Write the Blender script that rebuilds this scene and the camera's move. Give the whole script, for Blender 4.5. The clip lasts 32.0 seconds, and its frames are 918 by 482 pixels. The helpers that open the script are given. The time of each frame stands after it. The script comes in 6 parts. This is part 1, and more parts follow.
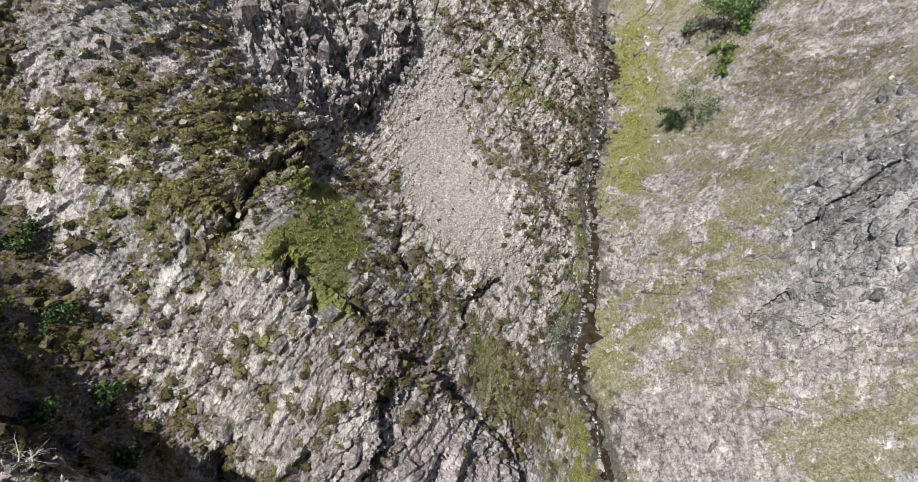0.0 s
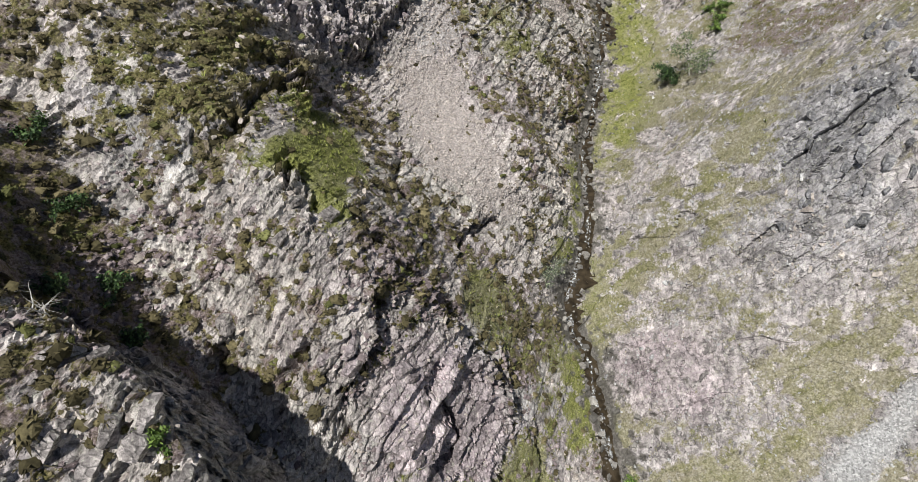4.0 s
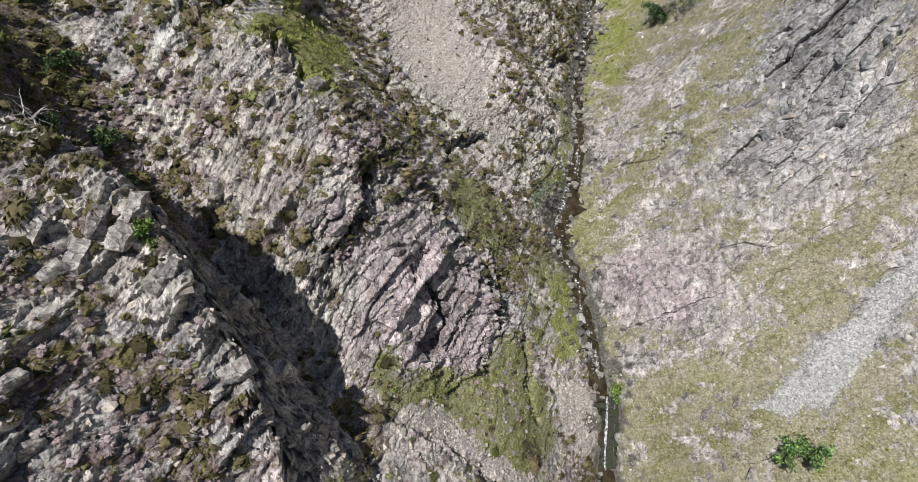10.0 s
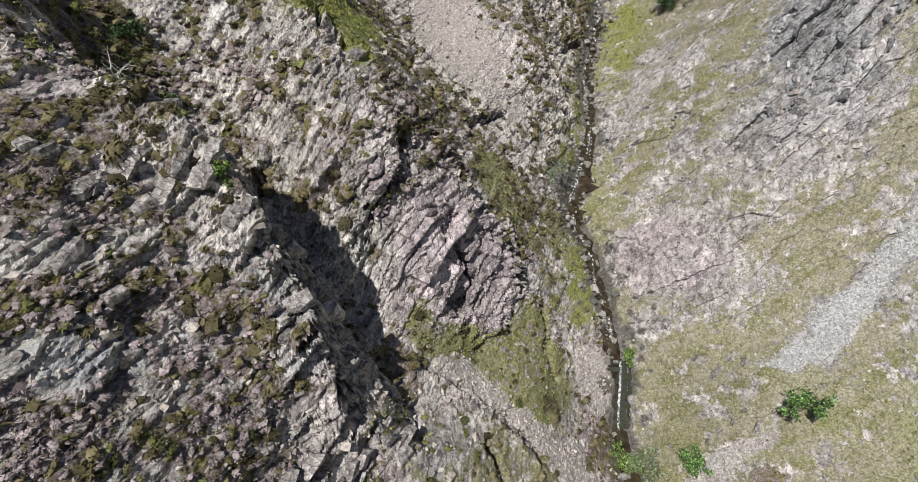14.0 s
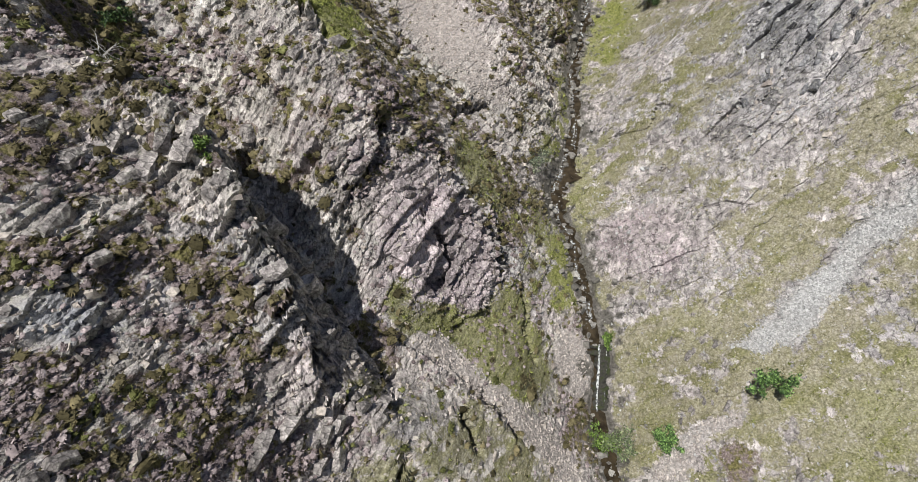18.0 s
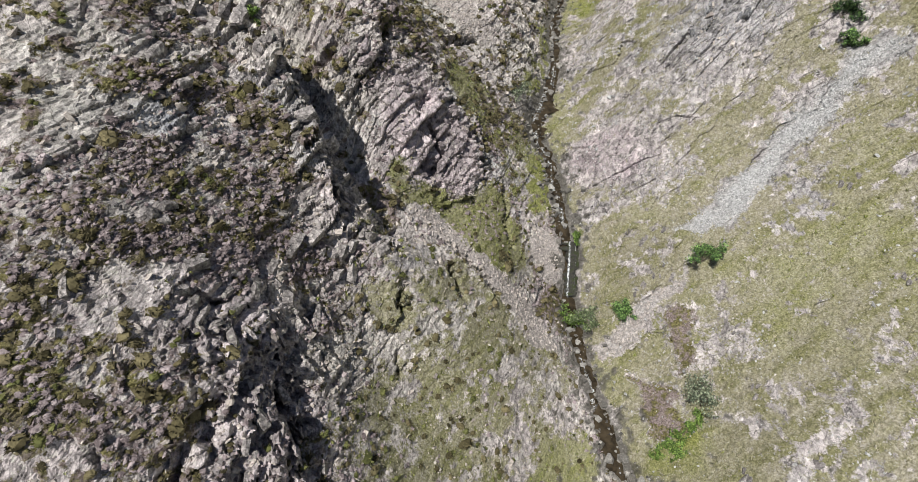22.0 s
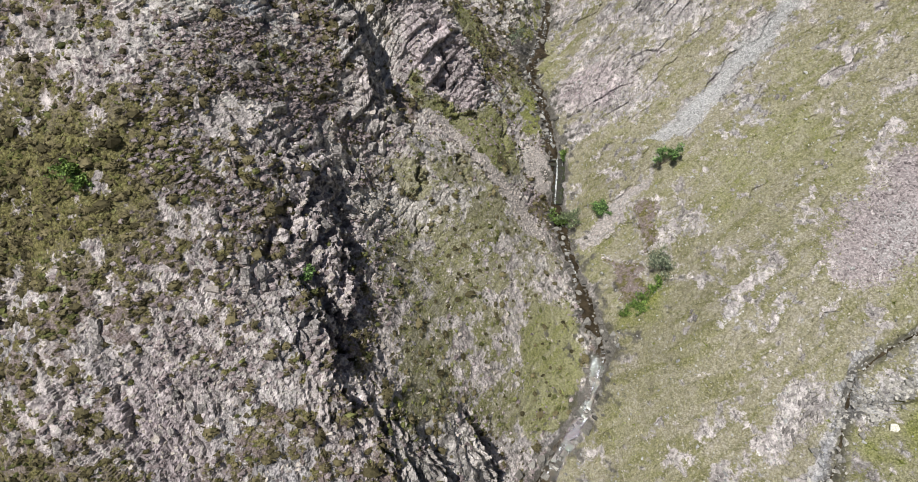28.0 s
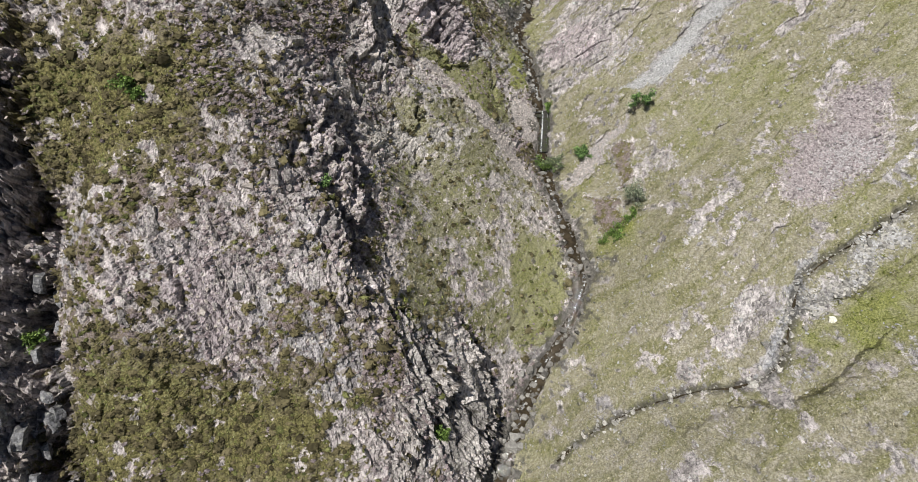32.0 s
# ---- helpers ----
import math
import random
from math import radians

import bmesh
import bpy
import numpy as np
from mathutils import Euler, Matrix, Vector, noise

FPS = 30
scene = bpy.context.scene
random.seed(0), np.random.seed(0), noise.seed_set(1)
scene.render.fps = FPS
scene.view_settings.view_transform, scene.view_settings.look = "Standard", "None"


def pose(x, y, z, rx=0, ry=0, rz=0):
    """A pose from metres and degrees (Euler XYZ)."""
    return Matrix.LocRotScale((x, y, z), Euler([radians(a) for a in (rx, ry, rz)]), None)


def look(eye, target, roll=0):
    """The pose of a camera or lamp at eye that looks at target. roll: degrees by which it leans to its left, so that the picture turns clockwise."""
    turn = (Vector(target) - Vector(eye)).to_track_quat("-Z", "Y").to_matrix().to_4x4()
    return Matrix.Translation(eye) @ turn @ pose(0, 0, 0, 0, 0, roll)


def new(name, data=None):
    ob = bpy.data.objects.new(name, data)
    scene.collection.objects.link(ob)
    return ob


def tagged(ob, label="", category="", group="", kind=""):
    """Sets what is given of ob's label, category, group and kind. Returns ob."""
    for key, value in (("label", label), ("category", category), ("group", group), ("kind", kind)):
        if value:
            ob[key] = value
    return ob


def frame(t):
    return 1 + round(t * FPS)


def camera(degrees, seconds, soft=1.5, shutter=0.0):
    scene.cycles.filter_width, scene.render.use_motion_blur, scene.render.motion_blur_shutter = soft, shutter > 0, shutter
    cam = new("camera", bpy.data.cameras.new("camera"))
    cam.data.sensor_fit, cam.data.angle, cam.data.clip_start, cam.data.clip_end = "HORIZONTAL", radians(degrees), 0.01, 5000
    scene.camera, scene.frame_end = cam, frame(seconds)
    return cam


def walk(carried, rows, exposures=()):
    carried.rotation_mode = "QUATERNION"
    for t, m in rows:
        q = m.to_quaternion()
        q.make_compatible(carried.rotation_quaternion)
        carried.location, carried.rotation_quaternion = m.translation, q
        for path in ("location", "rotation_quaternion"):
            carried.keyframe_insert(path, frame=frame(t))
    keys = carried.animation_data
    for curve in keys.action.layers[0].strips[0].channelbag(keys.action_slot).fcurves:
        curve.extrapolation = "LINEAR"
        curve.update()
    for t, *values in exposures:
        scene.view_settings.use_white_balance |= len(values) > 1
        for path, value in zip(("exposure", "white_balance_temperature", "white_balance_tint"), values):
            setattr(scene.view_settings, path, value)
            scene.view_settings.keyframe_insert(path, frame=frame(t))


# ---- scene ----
cam = camera(77.5, 32.0, soft=0.7)
METRES, EYE, TILT, LEAN, TURN = 100.0, 105.0, -45.0, 0.0, 0.0
ROWS = [
    (0.0, 0.0, 0.0, 0.0, 0.0, 0.0, -0.0),
    (0.5, 0.0004, -0.0032, -0.0038, 0.0, -0.01, -0.0),
    (1.0, 0.0005, -0.0062, -0.0113, 0.01, -0.01, -0.02),
    (1.5, 0.0004, -0.0079, -0.0219, 0.01, -0.01, -0.02),
    (2.0, 0.0003, -0.0095, -0.0338, 0.02, -0.01, -0.03),
    (2.5, 0.0, -0.0107, -0.0459, 0.02, -0.01, -0.04),
    (3.0, 0.0016, -0.0132, -0.0589, 0.03, -0.04, -0.05),
    (3.5, 0.0036, -0.016, -0.0744, 0.04, -0.05, -0.07),
    (5.5, 0.0101, -0.0212, -0.1282, 0.0, -0.05, 0.01),
    (6.0, 0.0121, -0.0238, -0.1406, -0.01, -0.02, 0.03),
    (6.5, 0.0145, -0.026, -0.1521, -0.03, -0.04, 0.02),
    (7.0, 0.0167, -0.0273, -0.1632, -0.05, -0.03, 0.01),
    (7.5, 0.0188, -0.0286, -0.1725, -0.05, -0.08, -0.03),
    (8.0, 0.0195, -0.0299, -0.1827, -0.05, -0.01, -0.01),
    (8.5, 0.0211, -0.0308, -0.1916, -0.03, -0.01, -0.03),
    (9.0, 0.0215, -0.0317, -0.2001, -0.02, -0.0, -0.05),
    (9.5, 0.0214, -0.0318, -0.209, -0.02, 0.01, -0.04),
    (10.0, 0.0205, -0.0308, -0.2149, -0.04, 0.01, -0.04),
    (10.5, 0.0193, -0.0308, -0.2163, -0.04, 0.01, -0.07),
    (11.0, 0.0171, -0.0319, -0.2176, -0.03, 0.02, -0.05),
    (11.5, 0.0139, -0.0344, -0.2202, -0.01, 0.0, -0.02),
    (12.0, 0.0113, -0.0387, -0.2244, 0.01, -0.01, -0.04),
    (12.5, 0.007, -0.0447, -0.2305, -0.0, 0.03, -0.02),
    (13.0, 0.0008, -0.0535, -0.2385, 0.01, 0.02, -0.02),
    (13.5, -0.0052, -0.0638, -0.2478, 0.03, 0.02, -0.11),
    (14.0, -0.0095, -0.074, -0.2569, 0.04, 0.0, -0.08),
    (14.5, -0.0118, -0.0828, -0.2648, 0.02, 0.01, -0.09),
    (16.5, -0.0088, -0.0973, -0.2779, 0.11, 0.02, -0.28),
    (17.0, -0.0019, -0.0975, -0.2776, 0.11, 0.01, -0.31),
    (17.5, 0.0069, -0.0983, -0.2777, 0.12, 0.01, -0.34),
    (18.0, 0.017, -0.0989, -0.2784, 0.13, 0.02, -0.32),
    (18.5, 0.0273, -0.1006, -0.2804, 0.14, 0.03, -0.3),
    (19.0, 0.0368, -0.1076, -0.2874, 0.14, 0.04, -0.28),
    (19.5, 0.0448, -0.123, -0.3029, 0.15, 0.03, -0.3),
    (20.0, 0.0489, -0.1446, -0.3255, 0.15, 0.04, -0.28),
    (20.5, 0.0485, -0.1703, -0.3528, 0.15, 0.05, -0.27),
    (21.0, 0.0465, -0.1991, -0.3822, 0.18, 0.0, -0.31),
    (21.5, 0.0417, -0.2261, -0.4115, 0.18, 0.02, -0.31),
    (22.0, 0.0357, -0.2507, -0.4373, 0.2, 0.02, -0.35),
    (22.5, 0.031, -0.2718, -0.4586, 0.15, 0.04, -0.29),
    (23.0, 0.0287, -0.2922, -0.4778, 0.15, 0.04, -0.35),
    (23.5, 0.0273, -0.3094, -0.4948, 0.15, 0.06, -0.34),
    (24.0, 0.0281, -0.3228, -0.5072, 0.13, 0.05, -0.33),
    (24.5, 0.0284, -0.335, -0.5184, 0.13, 0.06, -0.3),
    (26.5, 0.0277, -0.3856, -0.5669, 0.17, 0.13, -0.36),
    (27.0, 0.0271, -0.402, -0.5825, 0.17, 0.13, -0.38),
    (27.5, 0.0266, -0.4196, -0.5994, 0.18, 0.15, -0.38),
    (28.0, 0.0268, -0.4383, -0.6175, 0.16, 0.17, -0.35),
    (28.5, 0.0281, -0.4584, -0.6366, 0.16, 0.0, -0.36),
    (29.0, 0.0276, -0.4785, -0.6564, 0.14, -0.19, -0.34),
    (29.5, 0.0255, -0.4991, -0.6767, 0.17, -0.51, -0.36),
    (30.0, 0.0235, -0.5197, -0.696, 0.18, -0.52, -0.42),
    (30.5, 0.0221, -0.5376, -0.7123, 0.18, -0.51, -0.42),
    (31.0, 0.0208, -0.5484, -0.722, 0.07, -0.53, -0.36),
    (31.5, 0.0207, -0.5501, -0.7255, -0.34, -0.5, 0.01),
    (32.0, 0.0206, -0.5478, -0.7268, -0.66, -0.54, 0.29),
]
walk(cam, [(t, pose(0, 0, EYE, TILT, LEAN, TURN) @ pose(METRES * x, METRES * y, METRES * z, 90 + pitch, roll, yaw)) for t, x, y, z, yaw, pitch, roll in ROWS])

# ---- light ----
SUN_FROM = Vector((-0.27, -0.39, 0.88)).normalized()   # towards the sun
sun_data = bpy.data.lights.new("sun", "SUN")
sun_data.energy, sun_data.angle, sun_data.color = 5.0, radians(0.53), (1.0, 0.975, 0.91)
sun = new("sun", sun_data)
sun.matrix_world = look((0, 0, 300), Vector((0, 0, 300)) - SUN_FROM)
world = bpy.data.worlds.new("sky")
scene.world = world
world.use_nodes = True
wn = world.node_tree
sky = wn.nodes.new("ShaderNodeTexSky")
sky.sky_type, sky.sun_disc = "NISHITA", False
sky.sun_elevation = math.asin(SUN_FROM.z)
sky.sun_rotation = math.atan2(SUN_FROM.x, SUN_FROM.y)
wn.nodes["Background"].inputs["Strength"].default_value = 0.05
wn.links.new(sky.outputs["Color"], wn.nodes["Background"].inputs["Color"])
scene.view_settings.exposure = 0.22

# ---- terrain: noise tools ----
def hash2(i, j, seed):
    """Repeatable random numbers 0..1 for whole-number cells."""
    n = (i.astype(np.int64) * 374761393 + j.astype(np.int64) * 668265263 + seed * 1274126177) & 0xFFFFFFFF
    n = ((n ^ (n >> 13)) * 1274126177) & 0xFFFFFFFF
    n = ((n ^ (n >> 16)) * 2246822519) & 0xFFFFFFFF
    return ((n ^ (n >> 15)) & 0xFFFFFF) / float(0xFFFFFF)


def value_noise(x, y, seed):
    i, j = np.floor(x), np.floor(y)
    f, g = x - i, y - j
    f, g = f * f * (3 - 2 * f), g * g * (3 - 2 * g)
    a, b = hash2(i, j, seed), hash2(i + 1, j, seed)
    c, d = hash2(i, j + 1, seed), hash2(i + 1, j + 1, seed)
    return (a + (b - a) * f) * (1 - g) + (c + (d - c) * f) * g


def fractal(x, y, size, seed, octaves=4, gain=0.5):
    """Soft noise about -1..1 whose largest swells are that many metres across."""
    total, amp, norm = 0.0, 1.0, 0.0
    for o in range(octaves):
        k = 2.03 ** o / size
        total = total + amp * (2 * value_noise(x * k + 17.3 * o, y * k - 9.1 * o, seed + o) - 1)
        norm += amp
        amp *= gain
    return total / norm * 1.6


def streaks(u, v, size, stretch, angle, seed, octaves=3):
    """Soft noise drawn out along one direction."""
    ca, sa = math.cos(radians(angle)), math.sin(radians(angle))
    return fractal((u * ca + v * sa) / stretch, -u * sa + v * ca, size, seed, octaves)


def facets(u, v, size, stretch, angle, seed, tilt=0.6, dip=0.0):
    """Broken blocks: every cell of a jittered grid is one tilted flat facet; with a dip they overlap like slates. Returns the height (in cell sizes), the edge nearness and a random number."""
    ca, sa = math.cos(radians(angle)), math.sin(radians(angle))
    p, q = (u * ca + v * sa) / (size * stretch), (-u * sa + v * ca) / size
    i0, j0 = np.floor(p), np.floor(q)
    best, second = np.full(p.shape, 9.0), np.full(p.shape, 9.0)
    height, tone = np.zeros(p.shape), np.zeros(p.shape)
    for di in (-1, 0, 1):
        for dj in (-1, 0, 1):
            i, j = i0 + di, j0 + dj
            r = hash2(i, j, seed + 3)
            dx, dy = p - i - 0.1 - 0.8 * hash2(i, j, seed), q - j - 0.1 - 0.8 * hash2(i, j, seed + 1)
            d = dx * dx + dy * dy
            h = (r - 0.5) + tilt * (dx * (hash2(i, j, seed + 5) - 0.5) * 1.6 + dy * ((hash2(i, j, seed + 7) - 0.5) * 1.6 - dip))
            near = d < best
            second = np.where(near, best, np.minimum(second, d))
            height, tone, best = np.where(near, h, height), np.where(near, r, tone), np.where(near, d, best)
    return height, np.sqrt(second) - np.sqrt(best), tone


def slats(u, v, width, length, angle, seed, bend_by=0.5):
    """Long parallel slabs, each rising to a sharp lip and broken off at its own length. Returns the height (in widths), the edge nearness and a random number."""
    ca, sa = math.cos(radians(angle)), math.sin(radians(angle))
    p, q = u * ca + v * sa, (-u * sa + v * ca) / width
    q = q + bend_by * fractal(p, q * width * 0.6, 2.2 * length, seed, 2) + 0.14 * fractal(p, q * width, 1.1 * width, seed + 40, 2)
    k = np.floor(q)
    p = p / length * (0.7 + 0.7 * hash2(k, k * 0, seed + 1)) + 7 * hash2(k, k * 0, seed + 2)
    p = p + 0.18 * fractal(u, v, 1.5 * width, seed + 50, 2)
    i = np.floor(p)
    f, e, r = q - k, p - i, hash2(i, k, seed + 3)
    height = 0.9 * (r - 0.5) + (0.55 + 0.6 * hash2(i, k, seed + 4)) * (0.5 - f) + 0.5 * (hash2(i, k, seed + 5) - 0.5) * (e - 0.5)
    return height, np.minimum(np.minimum(f, 1 - f), np.minimum(e, 1 - e) * length / width), r


# ---- terrain: the lie of the land, by its valley, ridge and gully lines (metres) ----
STREAM = [(36, 135, 51), (33, 120, 45), (30.5, 104, 39.4), (27, 92, 35), (24.1, 83, 32.1), (21.0, 66, 29.3), (18.5, 54, 27), (17.3, 44.4, 24.9),
          (21.9, 36.4, 21.8), (23.2, 24.5, 19.4), (22.7, 17.2, 12.8), (24.0, 10, 12.1), (26, -4, 11.0), (29.3, -20.9, 8.0), (25.5, -27, 3.5), (21.0, -34.1, -1.0), (14, -40, -3), (9, -52, -6), (4, -75, -12), (0, -110, -20)]
SHOULDER = [(-36, 45, 82), (-26.6, 43.2, 73.8), (-27.2, 39.1, 74.5), (-16.7, 53.2, 62.3), (-15.4, 29.4, 65.9), (-10.6, 30, 62.7), (-6.6, 26.6, 57.1), (-9.6, 19.3, 55)]
CRAG_FOOT = [(-23.6, 56, 73), (-17.6, 64.2, 61.7), (-14.2, 75.1, 61.2), (-7.7, 81.8, 61.7)]
CRAG_TOP = [(-34, 62, 90), (-26, 76, 90), (-18, 90, 86), (-52, 50, 96)]
SPUR = [(6.5, 91.8, 60.9), (-1.9, 73, 51.7), (13.7, 66.7, 44.6), (6, 55.3, 42.5), (-5.8, 44.7, 53.1), (12, 47, 33), (14, 108, 62), (20, 100, 50)]
PURPLE_FACE = [(4.5, 26.8, 37.5), (1.1, 17.6, 34.3), (-7.8, 10.5, 42.8), (-14.2, 17.1, 53.1), (7.7, 14, 30), (10, 30, 30)]
GULLY = [(-40, 38, 76), (-33.5, 28, 68), (-28.5, 22.5, 62), (-22.5, 19.3, 56), (-17.6, 15.8, 50.5), (-13.0, 12.0, 46), (-8.8, 8.2, 42), (-5.0, 3.5, 39.3), (-2.5, 2.1, 38.4), (8, -2, 24)]
BUTTRESS = [(-43, 27, 86), (-37, 22.5, 77.5), (-33, 19, 73), (-29.3, 16.3, 70), (-25.2, 14.8, 69.3), (-24.6, 11.6, 71.2), (-21.6, 13, 68.8), (-18.4, 11.2, 66.8), (-20.4, 8.3, 66.6), (-15.6, 8.2, 63.8), (-14.1, 6.2, 61), (-16.5, 3.9, 59.4), (-12.5, 4.4, 56.8), (-10.6, 0.6, 50.5), (-9.8, -1.9, 44.5), (-5.4, -1.5, 41.2), (-26.2, 0.1, 69), (-24.2, -5, 63.2), (-17, -8, 53.5)]
RIB = [(-15.3, -21.4, 47.2), (-18.9, -22.8, 52.6), (-22.2, -23.6, 56.1), (-28.6, -22, 62.6), (-12.0, -24.8, 39.5), (-11.1, -28.5, 36.4), (-10.5, -42.2, 36.6)]
RIB_FOOT = [(-8.5, -14, 34.5), (-8.0, -24, 33.0), (-7.3, -35, 30), (-6.2, -46, 29), (-4.4, -8.3, 31.1), (9.7, -5.9, 20.1), (6, -24, 16), (14, -22, 9)]
LEFT_SLOPE = [(-29.3, -32.1, 55.5), (-38.9, -32.1, 54.4), (-30.6, -47.5, 40.4), (-26, -54.6, 25.8), (-43, -43, 44), (-43.5, -52, 33.5), (-40, -64, 20), (-46, -8, 73), (-20, -66, 14)]
LOW_CRAG = [(4, -43.3, 13.9), (-4.3, -54.7, 16.1), (2.5, -52, 10), (8.5, -42, 3), (10.8, -34.4, 2.2), (-2, -66, 6)]
# the last three points are an unseen west bank, raised to shade the gully
FAR_GULLY = [(-48.5, -36, 41), (-48.5, -46, 33), (-48.5, -55, 23.5), (-47.5, -70, 9), (-57, -38, 62), (-58, -52, 55), (-60, -66, 46)]
RIGHT_UP = [(44, 90.5, 45.6), (34.7, 65.6, 41.8), (44.3, 54.4, 51.2), (50.4, 54.4, 63.1), (56.1, 72.5, 62), (56.4, 112.5, 56), (74, 70, 80), (85, 45, 82)]
RIGHT_MID = [(45.8, 38.3, 41.2), (31, 33.7, 29.5), (52.9, 26.9, 37.3), (41.8, 21.4, 29.6), (53.4, 21.3, 35.2), (38, 16.3, 28.6), (38.9, 12.8, 27.4), (70, 24, 48), (33, 10, 20)]
RIGHT_LOW = [(51.7, 2.3, 29.1), (56.5, -13.2, 30.7), (40.8, -14, 21), (39.6, -22, 20.5), (73.4, -5.8, 37.3), (37.3, -32.4, 12.4), (57.8, -35.7, 20.8), (90, -30, 38)]
SIDE_BECK = [(68, -26, 26.5), (57, -36.5, 20.2), (49.6, -42.1, 14.6), (40, -42.5, 9.2), (29.9, -42.3, 4.5), (20, -46, 0.0)]
RIGHT_FOOT = [(60.7, -45, 22.4), (55.6, -53.4, 20.1), (40, -58, 13), (25, -60, 5), (80, -62, 31)]
OUTER = [(-150, 60, 175), (-170, -80, 130), (-110, 160, 170), (10, 230, 105), (60, 220, 95), (150, 140, 150), (190, 0, 115), (160, -150, 75), (10, -230, -45), (-130, -230, 30), (-75, 0, 95), (-80, 90, 125), (-62, -58, 60), (105, 70, 105)]
LINES = [STREAM, SHOULDER, CRAG_FOOT, CRAG_TOP, SPUR, PURPLE_FACE, GULLY, BUTTRESS, RIB, RIB_FOOT, LEFT_SLOPE, LOW_CRAG, FAR_GULLY, RIGHT_UP, RIGHT_MID, RIGHT_LOW, SIDE_BECK, RIGHT_FOOT, OUTER]
KNOTS = np.array([p for line in LINES for p in line], float)


def bend(r2):
    return 0.5 * r2 * np.log(r2 + 1e-9)


def spline(knots, stiff=0.6):
    """A thin plate through the lines."""
    n = len(knots)
    d2 = ((knots[:, None, :2] - knots[None, :, :2]) ** 2).sum(-1) / 1e4
    a = np.zeros((n + 3, n + 3))
    a[:n, :n] = bend(d2) + 1e-5 * stiff * np.eye(n)
    a[:n, n], a[:n, n + 1:n + 3] = 1, knots[:, :2] / 100
    a[n:, :n] = a[:n, n:].T
    return np.linalg.solve(a, np.r_[knots[:, 2], 0, 0, 0])


PLATE = spline(KNOTS)


def land(x, y):
    """Height of the smooth land."""
    z = PLATE[-3] + PLATE[-2] * x / 100 + PLATE[-1] * y / 100
    for (kx, ky, _), w in zip(KNOTS, PLATE):
        z = z + w * bend(((x - kx) ** 2 + (y - ky) ** 2) / 1e4)
    far = np.clip((np.hypot(x - 10, y) - 170) / 260, 0, 1)
    return z * (1 - far) + far * (60 + 45 * fractal(x, y, 700.0, 91, 3))


def line_distance(x, y, line):
    """Distance to a line in plan, and the side (left of its way: positive)."""
    best, side = np.full(np.shape(x), 1e9), np.zeros(np.shape(x))
    for (ax, ay, *_), (bx, by, *_) in zip(line, line[1:]):
        wx, wy = bx - ax, by - ay
        k = np.clip(((x - ax) * wx + (y - ay) * wy) / (wx * wx + wy * wy), 0, 1)
        d = np.hypot(x - ax - k * wx, y - ay - k * wy)
        s = np.sign(wx * (y - ay) - wy * (x - ax))
        near = d < best
        best, side = np.where(near, d, best), np.where(near, s, side)
    return best, side


def inside(x, y, poly, soft=1.0):
    """1 inside a plan outline, 0 outside, with a soft edge that many metres wide."""
    d, _ = line_distance(x, y, list(poly) + [poly[0]])
    odd = np.zeros(np.shape(x), bool)
    for (ax, ay), (bx, by) in zip(poly, list(poly[1:]) + [poly[0]]):
        cross = ((ay > y) != (by > y))
        with np.errstate(divide="ignore", invalid="ignore"):
            odd ^= cross & (x < (bx - ax) * (y - ay) / (by - ay + 1e-12) + ax)
    return np.clip(0.5 + np.where(odd, d, -d) / (2 * soft), 0, 1)

